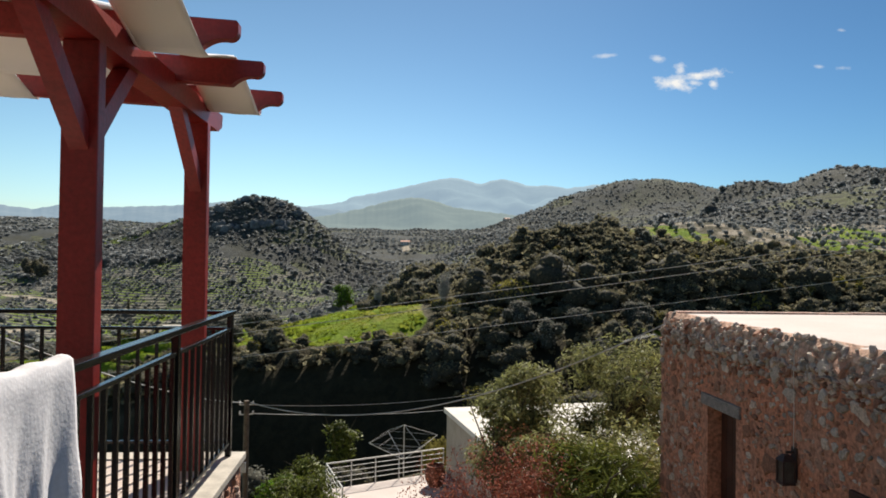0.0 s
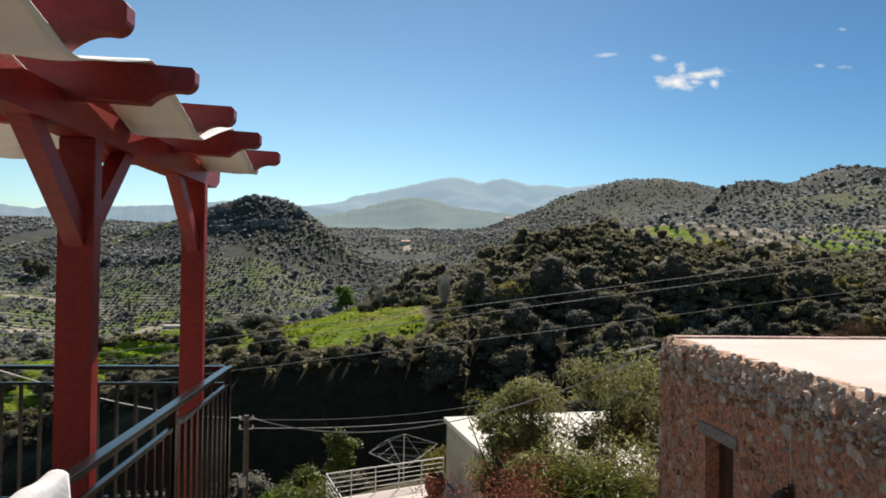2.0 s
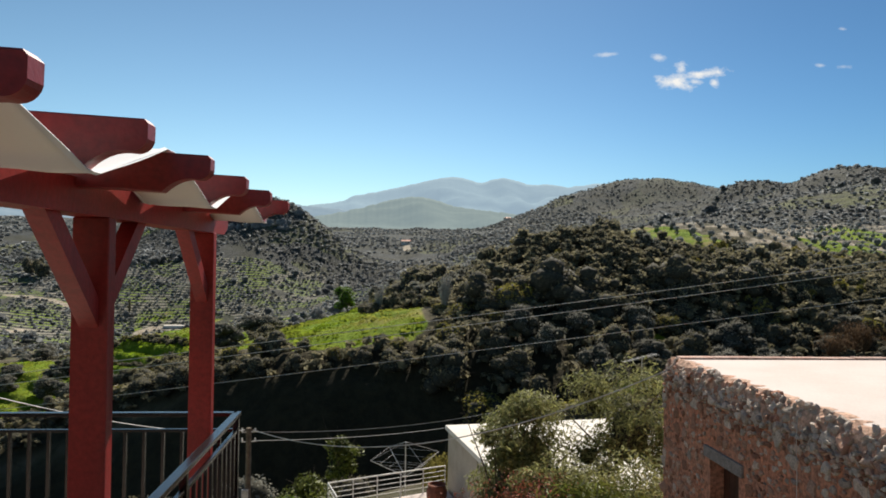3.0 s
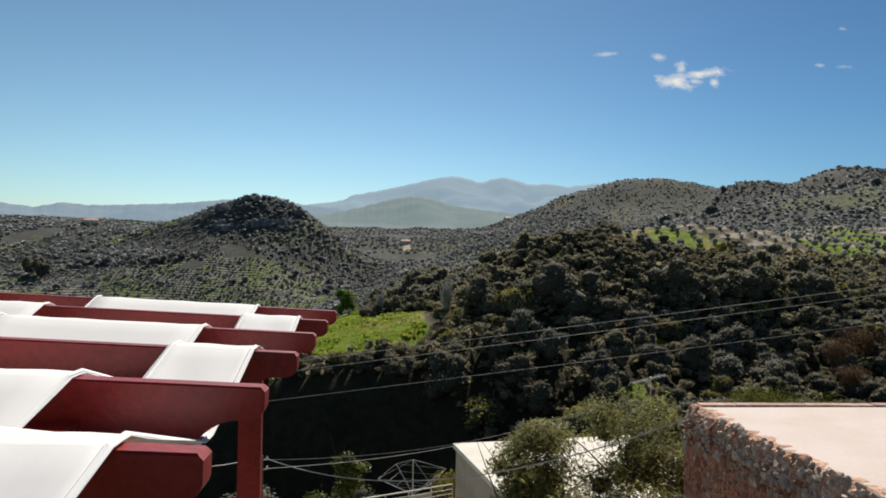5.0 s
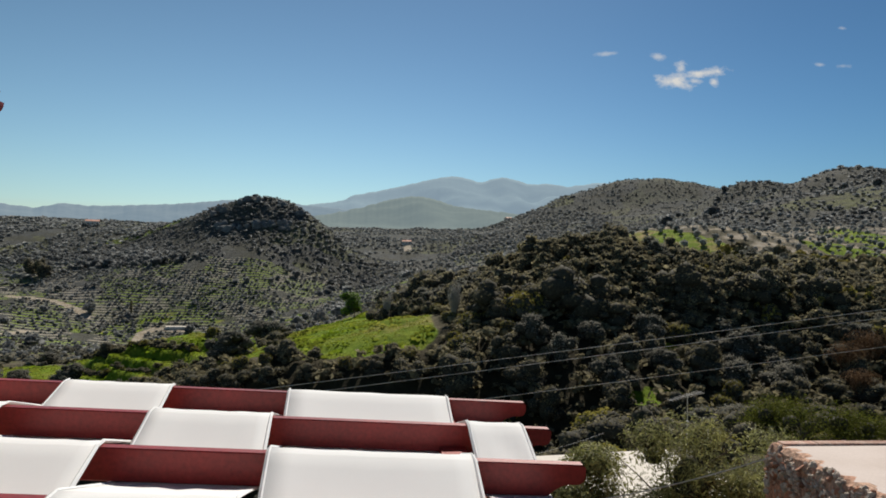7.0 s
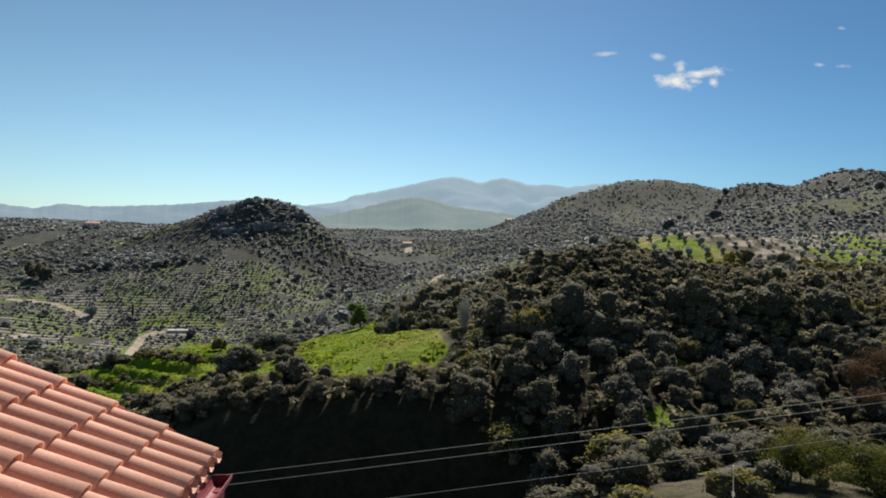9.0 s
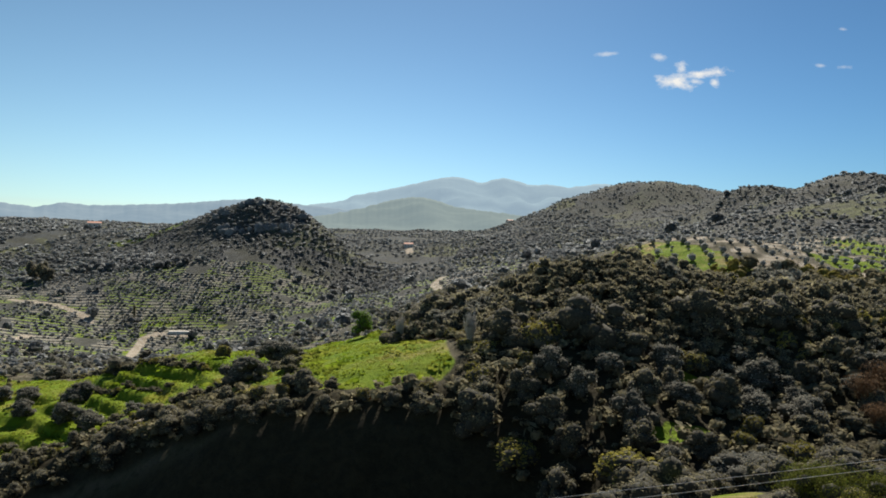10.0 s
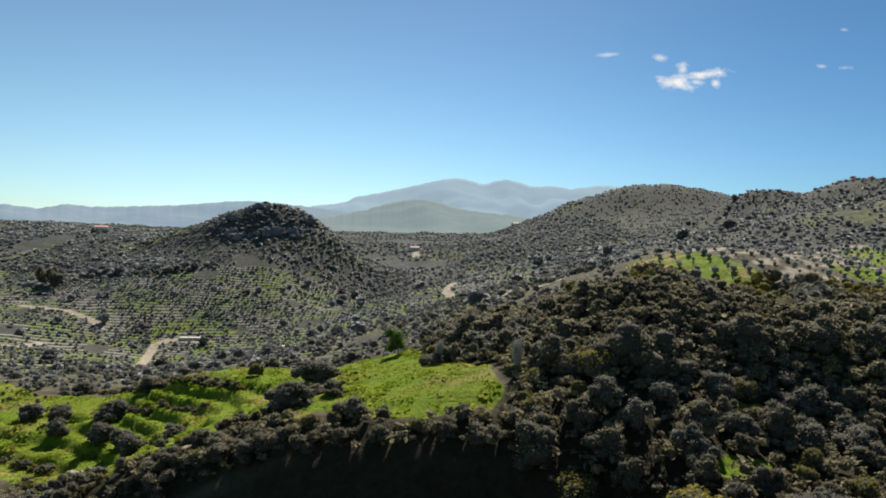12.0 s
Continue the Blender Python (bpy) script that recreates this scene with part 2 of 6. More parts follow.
# ---------------------------------------------------------------- ground
HILLS = []


def hill(x, y, r, h):
    """A rounded rise, or a hollow where h is below 0."""
    HILLS.append((x, y, r, h))


hill(-22, -25, 37, 5.1)
hill(-22, 2, 28, 5.2)
hill(-22, 31, 28, -5.3)
hill(0, -25, 29, 1.3)
hill(0, 2, 22, -6.4)
hill(0, 17, 20, 7.3)
hill(0, 31, 22, 0.5)
hill(14, -25, 29, 2.4)
hill(14, 2, 22, 1.1)
hill(14, 17, 20, 3.3)
hill(14, 31, 20, -10.7)
hill(34, -25, 36, 2.6)
hill(34, 2, 27, -1.1)
hill(34, 17, 23, 2.8)
hill(0, 80, 16, -6.8)
hill(-18, 84, 18, -11.3)
hill(-34, 90, 17, -13.7)
hill(-9, 92, 11, 4.4)
hill(-25, 95, 12, 17.5)
hill(-48, 106, 15, 14.8)
hill(-50, 97, 18, -10.7)
hill(6, 78, 14, -13.7)
hill(15, 74, 17, 2.7)
hill(32, 64, 23, -10.2)
hill(-64, 96, 26, -7.6)
hill(20, 56, 22, 14.3)
hill(24, 45, 21, 6.1)
hill(60, 72, 37, -6.3)
hill(-5, 52, 32, -3.2)
hill(-40, 55, 43, 4.3)
hill(90, 90, 45, -2.4)
hill(31, 84, 20, -4.9)
hill(22, 82, 17, 5.1)
hill(34, 100, 15, 6.3)
hill(41, 102, 15, -6.1)
hill(52, 95, 20, 8.2)
hill(55, 108, 12, -7.6)
hill(52, 115, 11, 0.3)
hill(25, 105, 16, 1.7)
hill(46, 113, 13, -0.7)
hill(59, 115, 12, 6.6)
hill(68, 113, 16, -2.1)
hill(35, 115, 14, 1.7)
hill(27, 117, 17, -0.9)
hill(42, 125, 17, 6.1)
hill(55, 133, 20, -0.5)
hill(66, 129, 15, 2.4)
hill(74, 125, 15, -3.5)
hill(77, 135, 16, 5.7)
hill(21, 136, 14, -1.1)
hill(19, 141, 14, -4.2)
hill(11, 109, 15, -4.8)
hill(9, 96, 13, 9.5)
hill(4, 91, 12, 11.7)
hill(-6, 95, 9, 7.6)
hill(-17, 99, 11, -1.3)
hill(28, 135, 16, 11.6)
hill(17, 149, 20, 2.6)
hill(83, 134, 20, 3.7)
hill(3, 100, 10, -11.4)
hill(-3, 105, 10, 3.2)
hill(-6, 100, 9, -5.8)
hill(-10, 112, 15, 3.4)
hill(-17, 104, 12, -0.3)
hill(-28, 118, 19, 2)
hill(-9, 164, 30, -0.8)
hill(-41, 166, 21, 8.9)
hill(-65, 170, 18, -0.3)
hill(-71, 166, 20, -5.3)
hill(-89, 182, 26, 2.6)
hill(-60, 146, 26, -4.4)
hill(-47, 116, 17, 1.3)
hill(-2, 134, 23, 1.8)
hill(10, 174, 37, 11.3)
hill(-30, 100, 14, 2.5)
hill(-38, 110, 15, -1.1)
hill(3, 107, 11, 6.9)
hill(0, 128, 21, -0.7)
hill(-21, 152, 29, 0.7)
hill(-36, 126, 20, 3.6)
hill(-53, 155, 20, -1.1)
hill(-90, 180, 25, 3.7)
hill(-85, 153, 31, 5.6)
hill(-64, 121, 28, -1.5)
hill(-57, 172, 18, 11.2)
hill(-121, 236, 56, 11.8)
hill(-115, 260, 52, 10.1)
hill(-34, 174, 26, -6.3)
hill(-39, 307, 58, -5)
hill(-164, 528, 71, -17.2)
hill(-125, 556, 83, -14.7)
hill(-207, 507, 70, 2.8)
hill(-279, 549, 92, -6.5)
hill(-79, 615, 81, -2.4)
hill(-173, 600, 79, 8.5)
hill(-110, 632, 84, 6)
hill(-217, 640, 91, 8.6)
hill(-300, 646, 90, -6.1)
hill(-34, 673, 60, -19)
hill(-47, 690, 54, -11.5)
hill(54, 760, 135, -17.2)
hill(21, 1189, 282, -22.4)
hill(204, 1218, 129, -9.9)
hill(43, 1439, 328, 9.8)
hill(229, 1038, 183, -1.3)
hill(208, 856, 133, 5.9)
hill(252, 763, 133, -5)
hill(-338, 857, 131, 5.2)
hill(-31, 844, 84, -6.5)
hill(-162, 455, 88, -10.6)
hill(-104, 430, 93, -9.6)
hill(-45, 355, 59, 2.3)
hill(-18, 333, 57, 4.9)
hill(-64, 337, 56, -2.6)
hill(4, 430, 70, -7)
hill(-4, 623, 98, -2.8)
hill(55, 899, 121, 2.4)
hill(93, 815, 116, -5.5)
hill(82, 556, 126, 8.3)
hill(138, 892, 127, 12.3)
hill(85, 445, 83, 6)
hill(135, 591, 130, 2.1)
hill(124, 412, 98, 1.4)
hill(196, 587, 128, 2.5)
hill(328, 827, 97, -9)
hill(-239, 460, 103, -1.3)
hill(-187, 356, 130, -5)
hill(-293, 595, 86, -9)
hill(-333, 688, 121, -7.2)
hill(-363, 800, 136, -1.4)
hill(-469, 1039, 252, 0.4)
hill(-313, 1027, 200, -3.5)
hill(-477, 839, 209, 4.1)
hill(-215, 559, 74, 4.4)
hill(-35, 485, 98, 0.5)
hill(-53, 436, 76, -2.1)
hill(46, 418, 66, -1.5)
hill(-228, 819, 76, 6.6)
hill(-202, 812, 54, 14.6)
hill(-170, 805, 49, 16.4)
hill(-146, 803, 44, 19.9)
hill(-121, 801, 42, 15.4)
hill(-99, 799, 38, 6.9)
hill(-81, 803, 39, 8.1)
hill(-53, 816, 54, 9.9)
hill(-130, 717, 58, 5.5)
hill(-165, 705, 65, 3.6)
hill(-92, 714, 56, 19)
hill(-58, 707, 51, 4.7)
hill(-219, 709, 84, 4.3)
hill(-137, 757, 58, -6.3)
hill(-188, 756, 67, -8.7)
hill(-87, 769, 52, 11.5)
hill(-150, 900, 125, -1.7)
hill(-50, 930, 130, -10.4)
hill(-270, 930, 140, 10.2)
hill(228, 1201, 103, 2)
hill(285, 1197, 88, 17.5)
hill(332, 1193, 95, 19.3)
hill(379, 1189, 90, 16.4)
hill(436, 1184, 85, 13.5)
hill(474, 1182, 82, 15.7)
hill(521, 1178, 97, 15.3)
hill(552, 1160, 126, 12.6)
hill(376, 772, 33, 10.2)
hill(390, 771, 32, 10.5)
hill(404, 770, 40, 3.7)
hill(395, 731, 52, 0.9)
hill(358, 774, 48, 1.5)
hill(366, 653, 73, 8.1)
hill(363, 613, 47, 7.4)
hill(371, 592, 41, 7.8)
hill(377, 572, 45, 4.9)
hill(393, 561, 53, 2.7)
hill(323, 597, 59, -9.9)
hill(294, 619, 83, -3.6)
hill(195, 456, 105, 1.2)
hill(227, 414, 78, -3.9)
hill(236, 373, 93, 1.2)
hill(297, 438, 83, 13.9)
hill(297, 498, 116, 12)
hill(396, 1102, 113, -7.1)
hill(299, 1079, 130, 10.6)
hill(408, 1021, 154, 1.4)
hill(359, 714, 70, 7)
hill(443, 567, 89, 9.1)
hill(307, 397, 94, 4.5)
hill(86, 259, 42, 4.6)
hill(94, 256, 37, 5.4)
hill(100, 230, 36, -1.6)
hill(134, 281, 47, 6.9)
hill(149, 270, 39, 1.2)
hill(167, 269, 44, -2.9)
hill(197, 292, 75, 8.6)
hill(145, 220, 35, -2.3)
hill(122, 231, 29, 4.2)
hill(55, 185, 59, 3.5)
hill(95, 190, 50, -3.8)
hill(150, 165, 61, -2)
hill(20, 220, 63, 4)
hill(110, 150, 46, 5.3)
hill(120, 115, 51, 2.3)
hill(-20, 230, 68, -6.5)
hill(-70, 250, 68, -10.2)
hill(-120, 300, 76, -6.5)
hill(60, 300, 82, 8.3)
hill(30, 380, 76, 0.4)
hill(-130, 150, 65, -8.2)
hill(-160, 230, 81, -9.1)
hill(436, 1450, 338, -11)
hill(430, 900, 161, 6.4)
hill(520, 750, 163, 28.2)
hill(200, 1600, 402, 8.3)
hill(-400, 1500, 600, -4.5)
hill(800, 1100, 392, 34.5)
hill(600, 500, 271, 59.9)
hill(-800, 900, 495, 15.1)
hill(-600, 500, 408, -0.3)
hill(0, 2000, 700, -0.9)
hill(-600, 2200, 700, -5.1)
hill(0, 3000, 700, 13)
hill(1500, 2500, 700, 10.4)
hill(-1500, 2500, 700, -4.6)
hill(-300, 0, 316, -15.5)
hill(300, 0, 283, 2)
hill(0, -300, 345, 28.3)
HX, HY, HR, HH = np.array(HILLS).T


def height(x, y):
    """The lie of the land: a spur with a meadow before a deep valley, and broad rounded hills beyond."""
    x, y = np.asarray(x, float), np.asarray(y, float)
    z = -24 + 90 / (1 + np.exp(-(y - 900) / 160))
    if x.size < 4000:
        z = z + (HH * np.exp(-0.5 * ((x[..., None] - HX) ** 2 + (y[..., None] - HY) ** 2) / HR ** 2)).sum(-1)
    else:
        for hx, hy, hr, h in HILLS:
            z = z + h * np.exp(-0.5 * ((x - hx) ** 2 + (y - hy) ** 2) / hr ** 2)
    r = np.hypot(x, y)
    z = z + np.clip((r - 30) / 60, 0, 1) * (0.35 * waves(x, y, 17, 1) + 0.2 * waves(x, y, 6, 2))
    z = z + np.clip((r - 300) / 500, 0, 1) * (1.5 * waves(x, y, 110, 4) + 1.0 * waves(x, y, 45, 6))
    k, s = terraced(x, y, z)
    stepped = (np.floor(s) + np.clip((s - np.floor(s) - 0.70) / 0.30, 0, 1)) * 1.9
    return z * (1 - k) + stepped * k


def terraced(x, y, z):
    """How far the grass slopes are cut into steps, and the number of the step."""
    return np.clip((-x - 27) / 8, 0, 1) * np.clip(meadow(x, y) * 3, 0, 1), z / 1.9


def orchard_level(x, y, z):
    """Counts the planted contour lines of the olive terraces."""
    return z / 3.4 + y / 9.0 + 0.5 * waves(x, y, 60, 71)


def waves(x, y, size, seed):
    """Smooth value noise from a few turned sine waves, about -1 to 1."""
    rs = np.random.RandomState(seed)
    total = 0
    for k in range(7):
        a, p = rs.uniform(0, 6.28), rs.uniform(0, 6.28)
        s = size * rs.uniform(0.55, 1.6)
        total = total + np.sin((x * math.cos(a) + y * math.sin(a)) * 6.28 / s + p)
    return total / 3.2


def blob(x, y, cx, cy, rx, ry, turn=0.0):
    """1 inside an ellipse, falling to 0 at its rim and below outside it."""
    c, s = math.cos(radians(turn)), math.sin(radians(turn))
    u, v = (x - cx) * c + (y - cy) * s, -(x - cx) * s + (y - cy) * c
    return 1 - np.sqrt((u / rx) ** 2 + (v / ry) ** 2)


def within(x, y, corners):
    """How far inside a plot of land a place lies, in units of 8 m; below 0 outside it."""
    x, y = np.asarray(x, float), np.asarray(y, float)
    inside, d = np.zeros(x.shape, bool), np.full(x.shape, 1e9)
    for (ax, ay), (bx, by) in zip(corners, corners[1:] + corners[:1]):
        t = np.clip(((x - ax) * (bx - ax) + (y - ay) * (by - ay)) / ((bx - ax) ** 2 + (by - ay) ** 2), 0, 1)
        d = np.minimum(d, np.hypot(x - ax - t * (bx - ax), y - ay - t * (by - ay)))
        cross = (ay > y) != (by > y)
        inside ^= cross & (x < (bx - ax) * (y - ay) / ((by - ay) or 1e-9) + ax)
    return np.where(inside, d, -d) / 8


SPUR = [(-24, 111), (-10, 100), (3, 100), (6, 104), (5, 119), (1, 129), (-3, 138), (-5, 156), (-7, 172), (-27, 172), (-25, 150), (-20, 128)]
SADDLE = [(-32, 121), (-26, 110), (-18, 109), (-18, 128), (-25, 128)]
STEPS = [(-24, 172), (-70, 176), (-95, 200), (-125, 225), (-125, 160), (-90, 148), (-73, 130), (-54, 117), (-45, 115), (-30, 118), (-25, 128)]
YOUNG_GROVE = [(-92, 195), (-150, 262), (-200, 262), (-200, 185), (-125, 158)]
WOOD = [(-90, 112), (-60, 106), (-36, 104), (-18, 97), (0, 93), (8, 88), (14, 78), (30, 66), (60, 66), (110, 75), (150, 110), (150, 170), (110, 190), (60, 185), (22, 185), (8, 190),
        (2, 176), (-3, 158), (-1, 138), (3, 128), (8, 118), (8, 103), (3, 98), (-10, 98), (-26, 109), (-33, 113), (-46, 113), (-56, 115), (-76, 128), (-100, 142), (-110, 120)]
GROVE = [(78, 262), (92, 222), (150, 218), (215, 240), (270, 320), (205, 335), (150, 305), (110, 292)]


def meadow(x, y):
    """Above 0 where the land is open grass."""
    m = np.maximum(np.maximum(within(x, y, SPUR), within(x, y, SADDLE)), np.maximum(within(x, y, STEPS), within(x, y, YOUNG_GROVE)))
    return m + 0.10 * waves(x, y, 9, 3)


def glade(x, y):
    """Above 0 on the small patches of grass among the trees."""
    m = np.maximum(blob(x, y, 41, 101.5, 6, 2.2), blob(x, y, 19, 56, 6, 3.5))
    return np.maximum(m, blob(x, y, 31, 84, 5, 2.5)) + 0.2 * waves(x, y, 5, 19)


def grove(x, y):
    """Above 0 on the grassy olive slope of the hill across the valley."""
    return within(x, y, GROVE) / 3 + 0.08 * waves(x, y, 20, 5)


def forest(x, y):
    """Above 0 on the wooded near slopes."""
    return np.minimum(np.minimum(within(x, y, WOOD) / 3, -meadow(x, y) * 8 + 0.06), -glade(x, y) * 8 + 0.3)


def valley(x, y):
    """True on the terraced olive land of the valley floor."""
    open_land = (grove(x, y) < -0.3) & (within(x, y, WOOD) < -0.3) & (meadow(x, y) < -0.05)
    return open_land & (waves(x, y, 55, 41) < 0.85) & (blob(x, y, -138, 775, 118, 110) < 0.0)


def flat_mesh(name, verts, faces, mat, parent=None):
    me = bpy.data.meshes.new(name)
    me.from_pydata(verts.tolist(), [], faces.tolist())
    me.materials.append(mat)
    ob = new(name, me)
    ob.parent = parent
    return ob


def ground_material():
    m = bpy.data.materials.new("hillside_soil_and_grass")
    m.use_nodes = True
    n, l = m.node_tree.nodes, m.node_tree.links
    bs = n["Principled BSDF"]
    geo = n.new("ShaderNodeNewGeometry")
    grass_a = n.new("ShaderNodeAttribute")
    grass_a.attribute_name = "grass"
    bare_a = n.new("ShaderNodeAttribute")
    bare_a.attribute_name = "bare"
    rows_a = n.new("ShaderNodeAttribute")
    rows_a.attribute_name = "rows"
    wood_a = n.new("ShaderNodeAttribute")
    wood_a.attribute_name = "wood"

    def tex(scale, detail=6, rough=0.6):
        t = n.new("ShaderNodeTexNoise")
        t.inputs["Scale"].default_value, t.inputs["Detail"].default_value, t.inputs["Roughness"].default_value = scale, detail, rough
        l.new(geo.outputs["Position"], t.inputs["Vector"])
        return t.outputs["Fac"]

    def mixed(fac, a, b, lo=0.4, hi=0.6):
        r, x = n.new("ShaderNodeMapRange"), n.new("ShaderNodeMix")
        r.inputs["From Min"].default_value, r.inputs["From Max"].default_value = lo, hi
        x.data_type = "RGBA"
        l.new(fac, r.inputs["Value"])
        l.new(r.outputs[0], x.inputs["Factor"])
        for v, s in ((a, "A"), (b, "B")):
            if isinstance(v, tuple):
                x.inputs[s].default_value = (*v, 1)
            else:
                l.new(v, x.inputs[s])
        return x.outputs["Result"]

    scrub = mixed(tex(0.02), (0.125, 0.112, 0.075), (0.19, 0.165, 0.115))
    scrub = mixed(tex(0.10, 8, 0.7), scrub, (0.085, 0.085, 0.045), 0.45, 0.62)
    scrub = mixed(tex(0.45, 6, 0.7), scrub, (0.055, 0.052, 0.030), 0.50, 0.66)
    turf = mixed(tex(0.12), (0.155, 0.250, 0.014), (0.215, 0.270, 0.024))
    turf = mixed(tex(0.5, 8, 0.75), turf, (0.110, 0.195, 0.014), 0.50, 0.70)
    turf = mixed(tex(2.2, 4, 0.7), turf, (0.100, 0.155, 0.018), 0.50, 0.75)
    turf = mixed(tex(0.06, 6, 0.65), turf, (0.36, 0.28, 0.13), 0.56, 0.68)
    soil = mixed(tex(0.4), (0.46, 0.42, 0.35), (0.34, 0.28, 0.21))
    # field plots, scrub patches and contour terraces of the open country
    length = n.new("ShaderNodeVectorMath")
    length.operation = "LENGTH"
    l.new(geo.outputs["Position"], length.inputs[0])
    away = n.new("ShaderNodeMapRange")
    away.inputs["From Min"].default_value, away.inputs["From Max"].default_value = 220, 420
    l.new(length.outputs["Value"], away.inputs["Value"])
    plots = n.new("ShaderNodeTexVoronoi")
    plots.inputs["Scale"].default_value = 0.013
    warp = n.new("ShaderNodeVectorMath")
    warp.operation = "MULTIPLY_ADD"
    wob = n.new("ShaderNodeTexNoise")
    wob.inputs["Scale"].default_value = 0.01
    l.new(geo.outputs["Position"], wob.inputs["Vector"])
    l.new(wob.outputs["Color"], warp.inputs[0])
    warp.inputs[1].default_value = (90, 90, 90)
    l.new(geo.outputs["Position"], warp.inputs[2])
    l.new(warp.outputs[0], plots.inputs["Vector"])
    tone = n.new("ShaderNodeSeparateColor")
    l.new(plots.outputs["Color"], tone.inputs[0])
    # these land tones hold distance haze, painted in as a blue-grey cast
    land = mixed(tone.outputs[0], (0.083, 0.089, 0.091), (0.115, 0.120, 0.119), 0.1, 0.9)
    wilds_haze = n.new("ShaderNodeMapRange")
    wilds_haze.inputs["From Min"].default_value, wilds_haze.inputs["From Max"].default_value = 780, 980
    l.new(length.outputs["Value"], wilds_haze.inputs["Value"])
    land = mixed(wilds_haze.outputs[0], land, (0.080, 0.092, 0.097), 0.0, 1.0)
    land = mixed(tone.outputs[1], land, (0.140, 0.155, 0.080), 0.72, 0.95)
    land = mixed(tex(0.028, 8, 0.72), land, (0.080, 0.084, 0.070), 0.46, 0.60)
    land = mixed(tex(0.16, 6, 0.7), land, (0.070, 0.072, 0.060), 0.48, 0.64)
    # pale banks and grass strips between the planted contour rows
    band = n.new("ShaderNodeMath")
    band.operation = "FRACT"
    line_a = n.new("ShaderNodeAttribute")
    line_a.attribute_name = "line"
    l.new(line_a.outputs["Fac"], band.inputs[0])
    strip = mixed(tex(0.03, 4), (0.33, 0.31, 0.26), (0.22, 0.30, 0.06), 0.47, 0.54)
    lined = mixed(band.outputs[0], land, strip, 0.60, 0.68)
    land = mixed(rows_a.outputs["Fac"], land, lined, 0.4, 0.6)
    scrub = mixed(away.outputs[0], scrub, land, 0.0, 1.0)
    litter_and_gully_shade = mixed(tex(0.6, 6, 0.7), (0.060, 0.052, 0.030), (0.040, 0.036, 0.022))
    scrub = mixed(wood_a.outputs["Fac"], scrub, litter_and_gully_shade, 0.3, 0.7)
    color = mixed(grass_a.outputs["Fac"], scrub, turf, 0.35, 0.6)
    color = mixed(bare_a.outputs["Fac"], color, soil, 0.4, 0.6)
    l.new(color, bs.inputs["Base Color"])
    bs.inputs["Roughness"].default_value = 0.95
    bs.inputs["Specular IOR Level"].default_value = 0.1
    bp = n.new("ShaderNodeBump")
    bp.inputs["Strength"].default_value, bp.inputs["Distance"].default_value = 0.9, 0.8
    l.new(tex(1.2, 8, 0.7), bp.inputs["Height"])
    l.new(bp.outputs[0], bs.inputs["Normal"])
    return m


def road_mask(x, y):
    """Distance to the lanes that wind through the valley."""
    d = 1e9
    for line in (((-145, 403), (-158, 450), (-166, 485), (-170, 513), (-164, 527), (-145, 524)), ((-214, 533), (-228, 550), (-246, 559), (-269, 561), (-288, 575)),
                 ((-228, 476), (-226, 451), (-231, 436)), ((-40, 113), (-47, 117), (-50, 118.5)), ((29, 450), (28, 489), (39, 540)), ((18, 973), (28, 945), (26, 994)), ((60, 300), (40, 330), (52, 352))):
        for (ax, ay), (bx, by) in zip(line, line[1:]):
            t = np.clip(((x - ax) * (bx - ax) + (y - ay) * (by - ay)) / ((bx - ax) ** 2 + (by - ay) ** 2), 0, 1)
            d = np.minimum(d, np.hypot(x - ax - t * (bx - ax), y - ay - t * (by - ay)))
    return d


